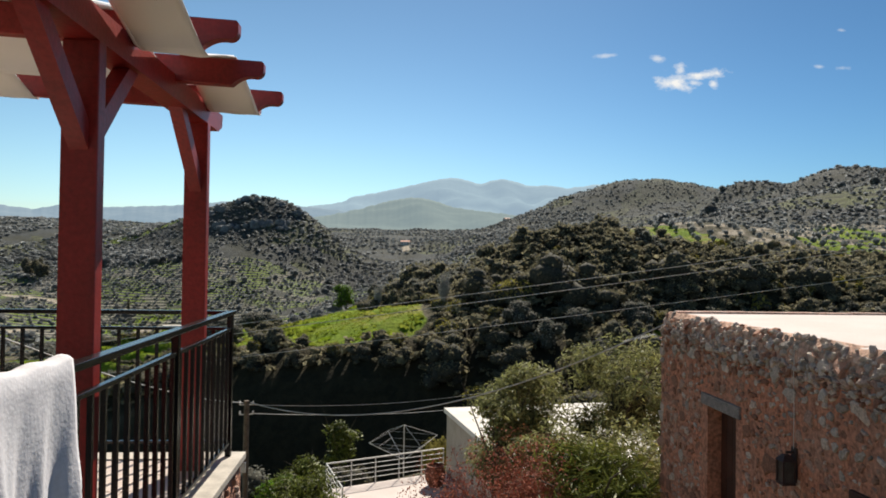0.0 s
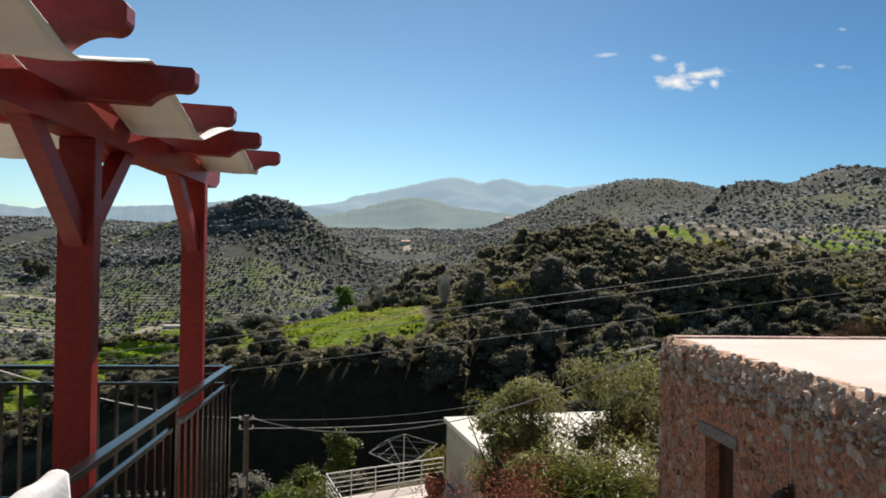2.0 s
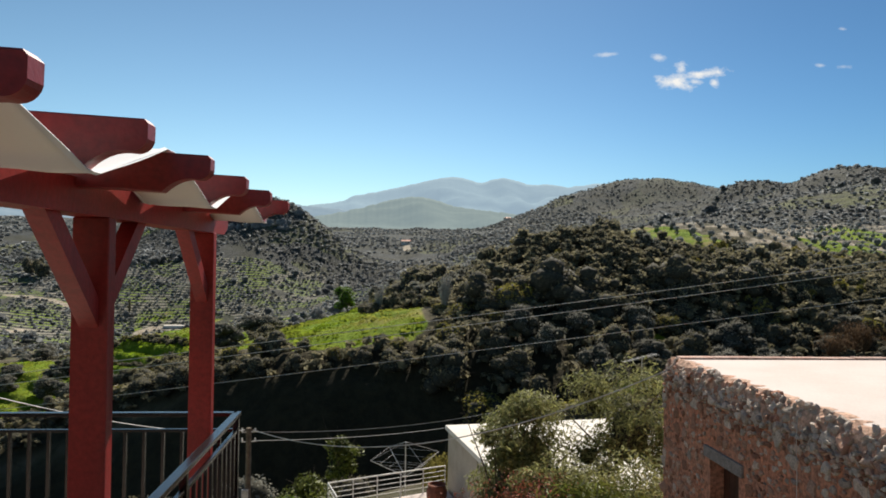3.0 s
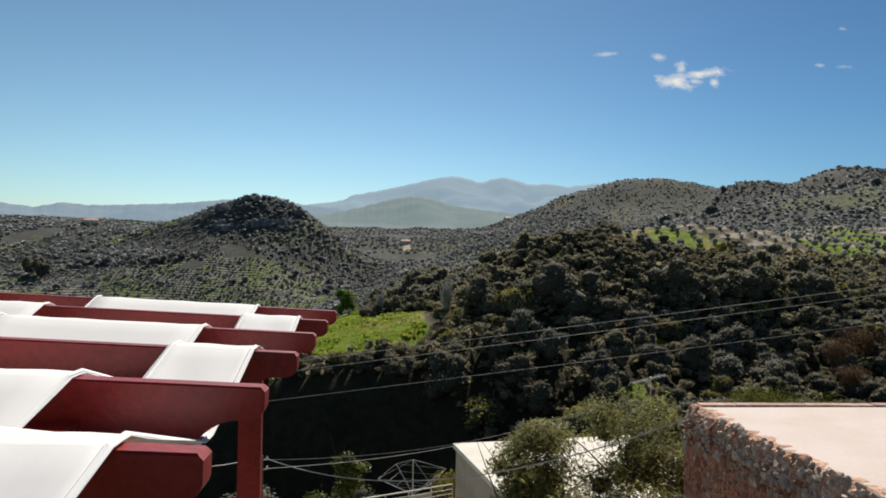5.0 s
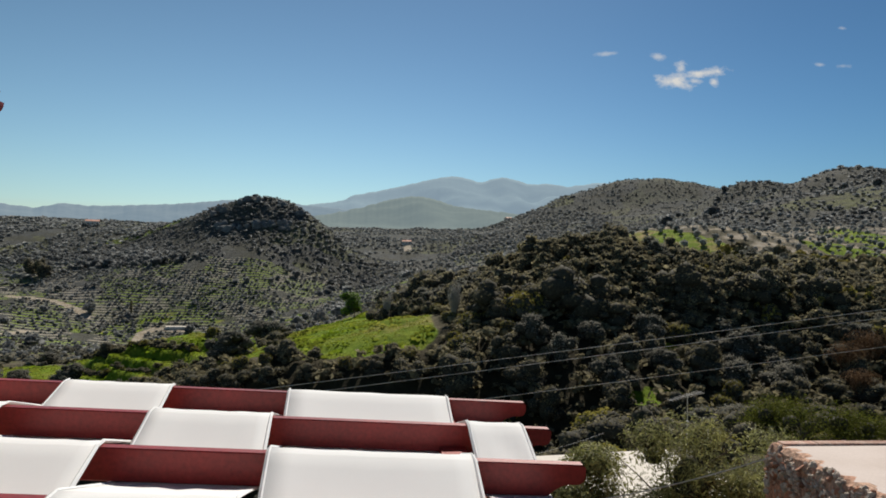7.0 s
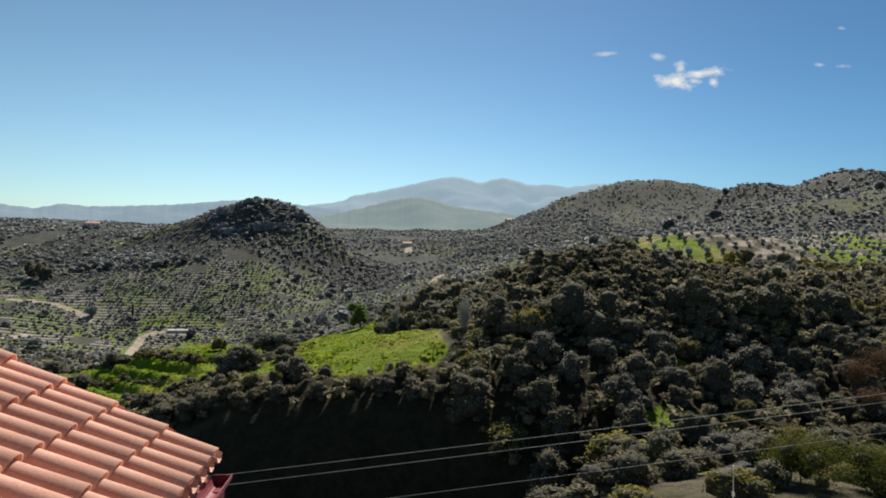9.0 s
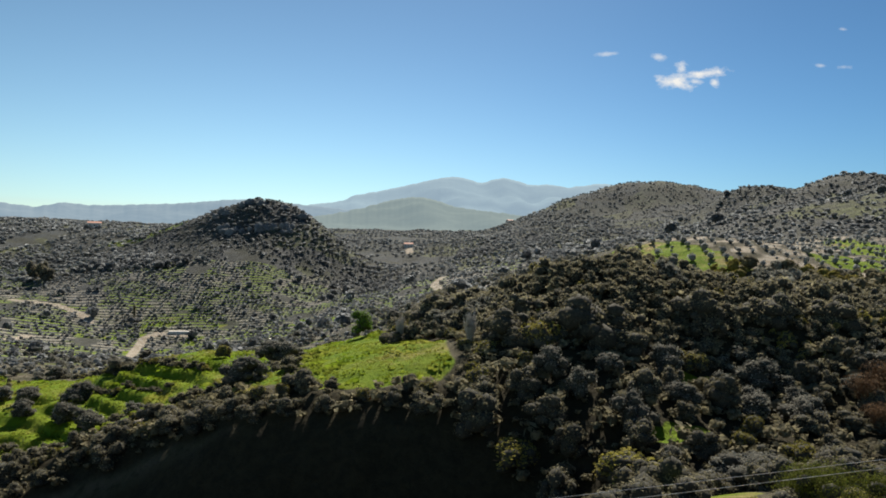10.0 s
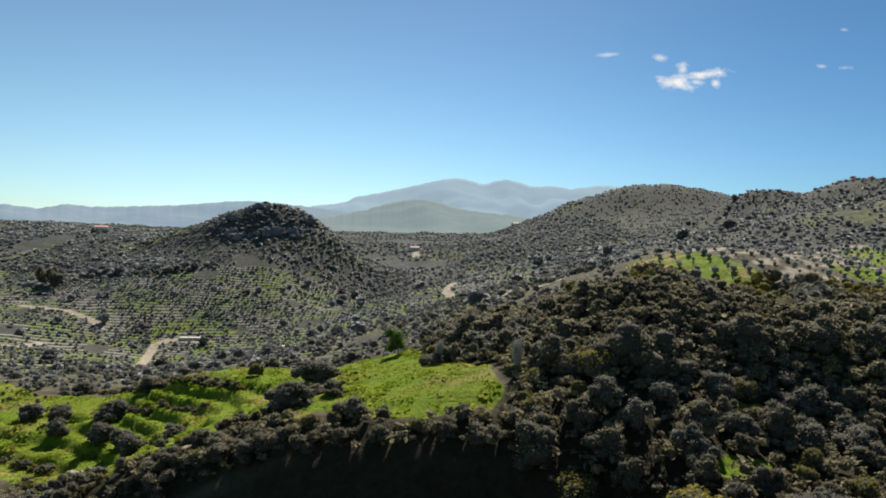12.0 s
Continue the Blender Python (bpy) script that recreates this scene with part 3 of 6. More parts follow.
def build_ground():
    ang = np.concatenate([np.linspace(-180, -50, 40)[:-1], np.linspace(-50, 55, 440)[:-1], np.linspace(55, 180, 38)])
    rad = np.concatenate([np.linspace(4, 60, 30), np.linspace(61, 200, 150), np.geomspace(202, 900, 200), np.geomspace(908, 4900, 70)])
    a, r = np.meshgrid(np.radians(ang), rad)
    x, y = r * np.sin(a), r * np.cos(a)
    z = height(x, y)
    m = meadow(x, y)
    k, s = terraced(x, y, z)
    verts = np.stack([x, y, z], -1).reshape(-1, 3)
    verts = np.vstack([verts, [[0, 0, float(height(0.0, 0.0))]]])
    nr, na = a.shape
    i = np.arange(nr - 1)[:, None] * na + np.arange(na - 1)[None]
    faces = np.stack([i, i + na, i + na + 1, i + 1], -1).reshape(-1, 4)
    me = bpy.data.meshes.new("ground")
    c = len(verts) - 1
    me.from_pydata(verts.tolist(), [], faces.tolist() + [[c, k, k + 1] for k in range(na - 1)])
    grass = np.clip(0.5 + m * 4, 0, 1)
    lawn = np.maximum(blob(x, y, 92, 242, 14, 26, 27), np.maximum(blob(x, y, 158, 240, 16, 14, 20), blob(x, y, 192, 286, 12, 34, -20))) + 0.15 * waves(x, y, 9, 15)
    grass = np.maximum(grass, np.clip(0.5 + lawn * 4, 0, 1))
    grass = np.maximum(grass, np.clip(0.5 + glade(x, y) * 4, 0, 1))
    far_patch = np.clip(0.10 + 0.5 * waves(x, y, 32, 8), 0, 0.62) * np.clip((r - 330) / 60, 0, 1) * np.clip((640 - r) / 80, 0, 1) * np.clip((x + 260) / 60, 0, 1) * np.clip((40 - x) / 40, 0, 1)
    grass = np.maximum(grass, far_patch * (waves(x, y, 130, 18) > -0.35))
    grass = np.maximum(grass, np.clip(0.45 + blob(x, y, -262, 790, 46, 16, 25), 0, 0.52))
    near_patch = np.clip(0.35 + 0.4 * waves(x, y, 16, 9), 0, 0.7) * (r < 40)
    grass = np.maximum(grass, near_patch)
    # on the risers of the terraces the grass gives way to scrub
    riser = np.clip((s - np.floor(s) - 0.70) * 8, 0, 1) * k
    grass = grass * (1 - 0.55 * riser)
    bare = np.clip(1.5 - road_mask(x, y) / (1.6 + 0.0026 * r), 0, 1)
    bare = np.maximum(bare, np.clip(0.45 + 0.25 * waves(x, y, 18, 17), 0, 0.75) * np.clip(grove(x, y) * 5 + 0.5, 0, 1) * (grass < 0.4))
    # the dark litter tone also covers the gully, painting its shade on the ground
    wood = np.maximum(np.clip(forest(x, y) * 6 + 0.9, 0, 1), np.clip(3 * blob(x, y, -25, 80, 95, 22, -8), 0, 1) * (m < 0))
    for name, values in (("grass", grass), ("bare", bare), ("wood", wood), ("rows", valley(x, y) * np.clip((720 - y) / 40, 0, 1) * np.clip((110 - x) / 40, 0, 1)), ("line", orchard_level(x, y, z))):
        at = me.attributes.new(name, "FLOAT", "POINT")
        at.data.foreach_set("value", np.append(values.reshape(-1), 0.3).astype(np.float32))
    me.materials.append(ground_material())
    me.polygons.foreach_set("use_smooth", np.ones(len(me.polygons), bool))
    return tagged(new("ground", me), "scrubby valley ground with grass terraces and pale lanes", "ground", kind="structure")


ground = build_ground()


# far mountains, kilometres off in the haze
def ridge_line(name, dist, rows, low, mat, label, deep=900):
    """A mountain range as a long rumpled ridge: (bearing in degrees, height) along it, falling towards the viewer in spurs and gullies."""
    b = np.linspace(rows[0][0], rows[-1][0], 300)
    h = np.interp(b, [p[0] for p in rows], [p[1] for p in rows])
    h = np.convolve(np.pad(h, 3, "edge"), np.ones(7) / 7, "valid") + 2.0 * waves(b * 8, b * 0, 6, 12)
    steps, n = 22, len(b)
    verts, faces = [], []
    for k in range(steps + 1):
        f = k / steps
        d = dist - deep * (1 - f)
        x, y = d * np.sin(np.radians(b)), d * np.cos(np.radians(b))
        rough = math.sin(math.pi * f) ** 0.7
        z = low + (h - low) * f ** 1.15 + rough * (0.10 * (h - low) * waves(x, y, 420, 13) + 0.05 * (h - low) * waves(x, y, 150, 14))
        verts.append(np.stack([x, y, np.minimum(z, low + (h - low) * (0.35 + 0.65 * f))], -1))
    d = dist + 150
    verts.append(np.stack([d * np.sin(np.radians(b)), d * np.cos(np.radians(b)), np.full(n, low)], -1))
    for k in range(steps + 1):
        i = k * n + np.arange(n - 1)
        faces.append(np.stack([i, i + 1, i + n + 1, i + n], -1))
    ob = flat_mesh(name, np.vstack(verts), np.vstack(faces), mat)
    ob.data.polygons.foreach_set("use_smooth", np.ones(len(ob.data.polygons), bool))
    return tagged(ob, label, "mountains", kind="structure")


# distance haze is put into the material as an even blue emission
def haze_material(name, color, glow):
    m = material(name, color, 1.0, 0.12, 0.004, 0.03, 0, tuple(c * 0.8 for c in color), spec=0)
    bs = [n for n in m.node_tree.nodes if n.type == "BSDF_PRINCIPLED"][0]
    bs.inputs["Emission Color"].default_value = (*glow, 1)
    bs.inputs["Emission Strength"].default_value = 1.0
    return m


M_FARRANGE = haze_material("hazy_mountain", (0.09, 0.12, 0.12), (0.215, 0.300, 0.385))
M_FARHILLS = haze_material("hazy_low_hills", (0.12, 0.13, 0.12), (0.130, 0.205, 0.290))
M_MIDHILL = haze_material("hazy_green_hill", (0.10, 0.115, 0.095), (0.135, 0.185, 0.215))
M_CLIFF = material("grey_limestone", (0.20, 0.215, 0.23), 0.95, 0.35, 0.15, 1.2, 0.8, (0.13, 0.14, 0.15), spec=0.1)
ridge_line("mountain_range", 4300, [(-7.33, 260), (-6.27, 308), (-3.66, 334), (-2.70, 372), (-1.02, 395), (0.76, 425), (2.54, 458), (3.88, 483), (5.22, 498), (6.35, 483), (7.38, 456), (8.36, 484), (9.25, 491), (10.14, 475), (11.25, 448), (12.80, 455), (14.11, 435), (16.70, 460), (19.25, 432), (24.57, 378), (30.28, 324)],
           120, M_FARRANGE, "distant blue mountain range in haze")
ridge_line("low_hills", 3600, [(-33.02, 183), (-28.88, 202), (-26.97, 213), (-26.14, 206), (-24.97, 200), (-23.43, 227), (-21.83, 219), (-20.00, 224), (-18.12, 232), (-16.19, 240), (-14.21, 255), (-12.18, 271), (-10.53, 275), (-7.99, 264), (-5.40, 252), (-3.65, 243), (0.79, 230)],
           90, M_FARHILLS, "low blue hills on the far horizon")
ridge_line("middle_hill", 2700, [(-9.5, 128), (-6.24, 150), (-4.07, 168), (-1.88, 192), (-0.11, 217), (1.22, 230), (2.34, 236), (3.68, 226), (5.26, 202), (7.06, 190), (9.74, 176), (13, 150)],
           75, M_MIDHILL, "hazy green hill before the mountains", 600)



# ---------------------------------------------------------------- builders
def part(name, bm, mat, parent=None, label=""):
    """Links a bmesh as one mesh object, under a thing or under a part."""
    me = bpy.data.meshes.new(name)
    bm.to_mesh(me)
    bm.free()
    me.materials.append(mat)
    ob = new(name, me)
    ob.parent = parent
    if label:
        ob["label"] = label
    return ob


def thing(name, label, category, group="", kind="", at=(0, 0, 0)):
    ob = new(name)
    ob.location = at
    return tagged(ob, label, category, group, kind)


def box(bm, lo, hi, bevel=0.0, turn=None):
    """A block between two corners, with its edges rounded off."""
    c = [(a + b) / 2 for a, b in zip(lo, hi)]
    s = [abs(b - a) for a, b in zip(lo, hi)]
    m = Matrix.Translation(c) @ Matrix.Diagonal((*s, 1))
    made = bmesh.ops.create_cube(bm, size=1, matrix=(turn or Matrix()) @ m)
    if bevel:
        edges = list({e for v in made["verts"] for e in v.link_edges})
        bmesh.ops.bevel(bm, geom=edges, offset=bevel, segments=2, affect="EDGES", profile=0.6)
    return made["verts"]


def block(name, lo, hi, mat, parent=None, bevel=0.004, label=""):
    bm = bmesh.new()
    box(bm, lo, hi, bevel)
    return part(name, bm, mat, parent, label)


def tube(bm, a, b, r, sides=8, r2=None):
    a, b = Vector(a), Vector(b)
    d = b - a
    m = Matrix.Translation((a + b) / 2) @ d.to_track_quat("Z", "Y").to_matrix().to_4x4()
    return bmesh.ops.create_cone(bm, cap_ends=True, segments=sides, radius1=r, radius2=r if r2 is None else r2, depth=d.length, matrix=m)["verts"]


def extrude_profile(bm, pts, axis, lo, hi, place=Matrix()):
    """A flat outline given in two coordinates, made solid between lo and hi along an axis."""
    def p3(u, v, w):
        return {"x": (w, u, v), "y": (u, w, v), "z": (u, v, w)}[axis]
    a = [bm.verts.new(place @ Vector(p3(u, v, lo))) for u, v in pts]
    b = [bm.verts.new(place @ Vector(p3(u, v, hi))) for u, v in pts]
    n = len(pts)
    bm.faces.new(a)
    bm.faces.new(b[::-1])
    for i in range(n):
        bm.faces.new((a[i], b[i], b[(i + 1) % n], a[(i + 1) % n]))
    bmesh.ops.recalc_face_normals(bm, faces=bm.faces[:])


def wire(name, a, b, sag, r, label, mat=None, n=24):
    a, b = Vector(a), Vector(b)
    pts = [a.lerp(b, i / n) - Vector((0, 0, 4 * sag * (i / n) * (1 - i / n))) for i in range(n + 1)]
    bm = bmesh.new()
    side = (b - a).cross(Vector((0, 0, 1))).normalized()
    rings = [[bm.verts.new(p + side * (r * math.cos(k * 1.2566)) + Vector((0, 0, r * math.sin(k * 1.2566)))) for k in range(5)] for p in pts]
    for p, q in zip(rings, rings[1:]):
        for k in range(5):
            bm.faces.new((p[k], p[(k + 1) % 5], q[(k + 1) % 5], q[k]))
    return tagged(part(name, bm, mat or M_WIRE), label, "cable", "overhead cables")


# ---------------------------------------------------------------- terrace and its red pergola
RAIL_X, RAIL_Y = -1.579, 4.926
HOUSE_X = -5.15

floor_slab = block("terrace_floor", (HOUSE_X, -3.0, -0.25), (RAIL_X - 0.10, RAIL_Y - 0.10, -0.012), M_GROUT, bevel=0)
tagged(floor_slab, "terrace floor of pale square tiles with grey joints", "floor", kind="structure")
parapet = thing("terrace_edge", "rubble-stone terrace wall with a pale coping", "wall", kind="structure")
block("wall_body", (RAIL_X - 0.10, -3.0, -4.5), (RAIL_X + 0.07, RAIL_Y + 0.06, -0.05), M_MORTAR, parapet)
block("coping", (RAIL_X - 0.098, -3.0, -0.05), (RAIL_X + 0.10, RAIL_Y + 0.10, 0.0), M_CAP, parapet, 0.008)
block("wall_body", (HOUSE_X, RAIL_Y - 0.10, -4.5), (RAIL_X - 0.10, RAIL_Y + 0.06, -0.05), M_MORTAR, parapet)
block("coping", (HOUSE_X, RAIL_Y - 0.098, -0.05), (RAIL_X - 0.10, RAIL_Y + 0.10, 0.0), M_CAP, parapet, 0.008)

railing = thing("terrace_railing", "black painted iron railing with square balusters round the terrace", "railing")


def rail_run(a, b, posts, first=0.0):
    """One straight run: flat handrail, second rail below it, foot rail, square balusters."""
    a, b = Vector(a), Vector(b)
    d = (b - a).normalized()
    n = (b - a).length
    m = Matrix.Translation(a) @ d.to_track_quat("Y", "Z").to_matrix().to_4x4()
    for name, lo, hi in (("handrail", (-0.026, 0, 0.972), (0.026, n + 0.026, 1.0)), ("upper_rail", (-0.014, 0, 0.865), (0.014, n, 0.885)),
                         ("foot_rail", (-0.014, 0, 0.085), (0.014, n, 0.105))):
        bm = bmesh.new()
        box(bm, lo, hi, 0.003)
        bm.transform(m)
        part(name, bm, M_IRON, railing)
    bm = bmesh.new()
    box(bm, (-0.010, -0.010, 0.105), (0.010, 0.010, 0.865), 0)
    me = bpy.data.meshes.new("baluster")
    bm.to_mesh(me)
    bm.free()
    me.materials.append(M_IRON)
    k = 0.1
    while k < n - 0.03:
        if min(abs(k - p) for p in posts) > 0.045:
            ob = new("baluster", me)
            ob.parent = railing
            ob.matrix_local = m @ Matrix.Translation((0, k, 0))
        k += 0.127
    for p in posts:
        bm = bmesh.new()
        box(bm, (-0.02, p - 0.02, 0.0), (0.02, p + 0.02, 0.972), 0.003)
        bm.transform(m)
        part("post", bm, M_IRON, railing)


rail_run((RAIL_X, -1.0, 0), (RAIL_X, RAIL_Y, 0), (0.05, 2.2, 4.60, 5.90))
rail_run((HOUSE_X + 0.05, RAIL_Y, 0), (RAIL_X - 0.026, RAIL_Y, 0), (0.05, 1.75))

pergola = thing("pergola", "dark red painted timber pergola with notched rafter ends over the terrace", "pergola")
POST_X0, POST_X1 = -1.814, -1.669
RAFTER_Y = [0.458, 1.144, 1.798, 2.493, 3.169, 3.855, 4.575]
SLOPE = 0.045
TIP_X, TIP_Z = -1.20, 2.452


def top_z(x):
    return TIP_Z + (TIP_X - x) * SLOPE


for py in (0.92, 2.775, 4.54):
    block("post", (POST_X0, py, 0.0), (POST_X1, py + 0.075, 2.235), M_RED, pergola, 0.006)
    for s in ((1, -1) if py < 4 else (-1,)):
        bm = bmesh.new()
        y0 = py + (0.075 if s > 0 else 0.0)
        extrude_profile(bm, [(y0, 1.79), (y0, 1.91), (y0 + s * 0.365, 2.236), (y0 + s * 0.48, 2.236)], "x", POST_X0 + 0.035, POST_X1 - 0.035)
        part("brace", bm, M_RED, pergola)
bm = bmesh.new()
extrude_profile(bm, [(-0.6, 2.235), (4.86, 2.235), (4.96, 2.28), (4.98, 2.365), (-0.6, 2.365)], "x", POST_X0 + 0.005, POST_X1 - 0.005)
part("beam", bm, M_RED, pergola)
block("ledger", (HOUSE_X, -0.6, 2.36), (HOUSE_X + 0.07, 4.9, 2.475), M_RED, pergola)


def rafter_outline():
    """Long board with a rounded ogee end, sloping down to its tip; the heights follow the slope."""
    pts = [(HOUSE_X + 0.01, 0.0), (TIP_X - 0.012, 0.0), (TIP_X, -0.012)]
    pts += [(TIP_X - 0.045 + 0.045 * math.cos(a), -0.045 - 0.045 * math.sin(a)) for a in np.linspace(0.2, 1.5, 6)]
    pts += [(TIP_X - 0.045 - 0.13 * s, -0.09 + 0.004 * math.sin(s * 3.1) - 0.055 * s ** 2.2) for s in np.linspace(0.15, 1, 7)]
    pts += [(HOUSE_X + 0.01, -0.145)]
    return [(x, z + top_z(x)) for x, z in pts]


for ry in RAFTER_Y:
    bm = bmesh.new()
    extrude_profile(bm, rafter_outline(), "y", ry - 0.032, ry + 0.032)
    bmesh.ops.bevel(bm, geom=[e for e in bm.edges if e.calc_length() > 1.0], offset=0.005, segments=1, affect="EDGES")
    part("rafter", bm, M_RED, pergola)


def awning(edge0, edge1, first_over, end_y, label):
    """A canvas strip woven over and under the rafters, hemmed along its edges, with a slack belly between them.
    The edges are given where the strip passes the second and the last rafter, as it hangs a little askew."""
    def edge(e, y):
        return e[0] + (e[1] - e[0]) * (y - RAFTER_Y[1]) / (RAFTER_Y[-1] - RAFTER_Y[1])

    stations = [(RAFTER_Y[0] - 0.5, None)]
    over = first_over
    for ry in RAFTER_Y:
        for e in (-0.045, 0.0, 0.045):
            stations.append((ry + e, over))
        over = not over
    stations.append((end_y, None))
    ys, zs = [], []
    for y, o in stations:
        ys.append(y)
        zs.append(-0.07 if o is None else (0.008 if o else -0.152))
    fy = np.concatenate([np.linspace(a, b, 7)[:-1] for a, b in zip(ys, ys[1:])] + [[ys[-1]]])
    fz = np.interp(fy, ys, zs)
    cols = np.linspace(0, 1, 9)
    bm = bmesh.new()
    grid = []
    for y, z in zip(fy, fz):
        gap = min(abs(y - r) for r in RAFTER_Y)
        row = []
        for u in cols:
            x = edge(edge0, y) * (1 - u) + edge(edge1, y) * u
            belly = -0.014 * min(1, gap / 0.3) * math.sin(math.pi * u)
            ripple = 0.004 * math.sin(x * 31 + y * 7) * min(1, gap / 0.1)
            row.append(bm.verts.new((x, y, z + top_z(x) + belly + ripple)))
        grid.append(row)
    for r, q in zip(grid, grid[1:]):
        for i in range(len(cols) - 1):
            bm.faces.new((r[i], r[i + 1], q[i + 1], q[i]))
    for f in bm.faces:
        f.smooth = True
    bmesh.ops.recalc_face_normals(bm, faces=bm.faces[:])
    bmesh.ops.solidify(bm, geom=bm.faces[:], thickness=0.003)
    ob = part("canvas_awning", bm, M_CANVAS)
    tagged(ob, label, "awning", "awning strips of the pergola")
    for e, inset in ((edge0, 0.012), (edge1, -0.012)):
        hem = bmesh.new()
        for i in range(len(fy) - 1):
            a, b = (Vector((edge(e, fy[k]) + inset, fy[k], fz[k] + top_z(edge(e, fy[k])) + 0.003)) for k in (i, i + 1))
            tube(hem, a, b, 0.006, 4)
        part("hem", hem, M_CANVAS, ob)
    return ob


STRIPS = (((-1.64, -1.67), (-1.35, -1.35), False), ((-2.48, -2.72), (-1.69, -1.70), True), ((-3.15, -3.39), (-2.51, -2.75), False),
          ((-3.86, -4.08), (-3.18, -3.42), True), ((-4.84, -4.92), (-3.89, -4.11), False))
for e0, e1, over in STRIPS:
    awning(e0, e1, over, RAFTER_Y[-1] + (0.10 if not over else 0.05), "cream canvas strip woven through the red pergola rafters")

# white towel over the handrail
def towel():
    bm = bmesh.new()
    y0, y1 = 0.90, 2.275
    ys = np.linspace(y0, y1, 90)
    drop = np.concatenate([np.linspace(-0.5, -0.03, 12), np.linspace(0, math.pi, 9)[1:-1], np.linspace(0.03, 0.90, 46)])
    rows = []
    for y in ys:
        row = []
        for i, d in enumerate(drop):
            if i < 12:
                x, z = RAIL_X - 0.04 - 0.01 * (1 + math.sin(y * 23)), 1.0 + d
            elif i < 19:
                x, z = RAIL_X - 0.040 * math.cos(d), 1.012 + 0.026 * math.sin(d) + 0.004 * math.sin(y * 31)
            else:
                k = min(1, d * 2.2)
                u = y + 0.05 * math.sin(d * 4 + y * 2)
                fold = 0.016 * math.sin(u * 26) + 0.010 * abs(math.sin(u * 19 + 0.8)) + 0.018 * math.sin(u * 8.5 + d) + 0.004 * math.sin(u * 71 + d * 13)
                x = RAIL_X + 0.040 + (fold + 0.02) * k
                z = 1.0 - d * (1 + 0.025 * math.sin(y * 9))
            row.append(bm.verts.new((x, y + 0.010 * math.sin(z * 9 + y * 5), z)))
        rows.append(row)
    for r, q in zip(rows, rows[1:]):
        for i in range(len(drop) - 1):
            bm.faces.new((r[i], r[i + 1], q[i + 1], q[i]))
    for f in bm.faces:
        f.smooth = True
    bmesh.ops.recalc_face_normals(bm, faces=bm.faces[:])
    bmesh.ops.solidify(bm, geom=bm.faces[:], thickness=0.008)
    return tagged(part("towel", bm, M_TOWEL), "white bath towel hung over the black handrail to dry", "towel")


towel()

# ---------------------------------------------------------------- house with the tiled roof
EAVE_X, EAVE_Z, ROOF_TAN = -4.72, 4.42, 0.47
VERGE_Y = 4.82
home = thing("tiled_house", "plastered house with a terracotta barrel-tile roof beside the terrace", "house")
block("wall", (HOUSE_X - 7.0, -7.0, -4.5), (HOUSE_X, VERGE_Y - 0.25, 4.30), M_PLASTER, home, 0.01)
bm = bmesh.new()
x_in = -10.0
extrude_profile(bm, [(EAVE_X - 0.02, EAVE_Z - 0.10), (EAVE_X - 0.02, EAVE_Z - 0.045), (x_in, EAVE_Z - 0.045 + (EAVE_X - x_in) * ROOF_TAN),
                     (x_in, EAVE_Z - 0.10 + (EAVE_X - x_in) * ROOF_TAN)], "y", -7.2, VERGE_Y - 0.03)
roof = part("roof", bm, M_MORTAR, home, "low-pitched roof of terracotta barrel tiles")
bm = bmesh.new()
arc = [(math.cos(a), math.sin(a)) for a in np.linspace(math.pi, 2 * math.pi, 11)]
outer = [(EAVE_X + 0.045 + 0.065 * c, EAVE_Z - 0.07 + 0.075 * s) for c, s in arc]
inner = [(EAVE_X + 0.045 + 0.058 * c, EAVE_Z - 0.07 + 0.068 * s) for c, s in reversed(arc)]
extrude_profile(bm, outer + inner, "y", -7.2, VERGE_Y + 0.02)
gutter = part("gutter", bm, M_GUTTER, home, "half-round dark red metal gutter")
# downpipe that leaves the gutter's end and turns back to the wall
bm = bmesh.new()
for a, b in (((EAVE_X + 0.045, VERGE_Y - 0.10, EAVE_Z - 0.13), (EAVE_X + 0.045, VERGE_Y - 0.10, EAVE_Z - 0.27)),
             ((EAVE_X + 0.045, VERGE_Y - 0.10, EAVE_Z - 0.26), (HOUSE_X + 0.06, VERGE_Y - 0.32, EAVE_Z - 0.52)),
             ((HOUSE_X + 0.06, VERGE_Y - 0.32, EAVE_Z - 0.50), (HOUSE_X + 0.06, VERGE_Y - 0.32, 0.02))):
    tube(bm, a, b, 0.042, 12)
for c in ((EAVE_X + 0.045, VERGE_Y - 0.10, EAVE_Z - 0.265), (HOUSE_X + 0.06, VERGE_Y - 0.32, EAVE_Z - 0.51)):
    bmesh.ops.create_uvsphere(bm, u_segments=10, v_segments=6, radius=0.043, matrix=Matrix.Translation(c))
part("downpipe", bm, M_GUTTER, home)
for gy in np.arange(-6.5, 4.7, 0.75):
    block("gutter_bracket", (EAVE_X - 0.02, gy, EAVE_Z - 0.066), (EAVE_X + 0.112, gy + 0.02, EAVE_Z - 0.060), M_STEEL, gutter, 0.001)
bm = bmesh.new()
arc = [(math.cos(a), math.sin(a)) for a in np.linspace(math.pi, 2 * math.pi, 11)]
extrude_profile(bm, [(EAVE_X + 0.045 + 0.06 * c, EAVE_Z - 0.07 + 0.07 * s) for c, s in arc], "y", VERGE_Y + 0.012, VERGE_Y + 0.019)
part("end_cap", bm, M_GUTTER, gutter)


# ---------------------------------------------------------------- neighbouring house of rubble stone
WX, WY1, WY0, WTOP = 3.73, 10.63, -3.0, 0.60
stone_house = thing("stone_house", "old flat-roofed rubble-stone house with red earth mortar", "house")
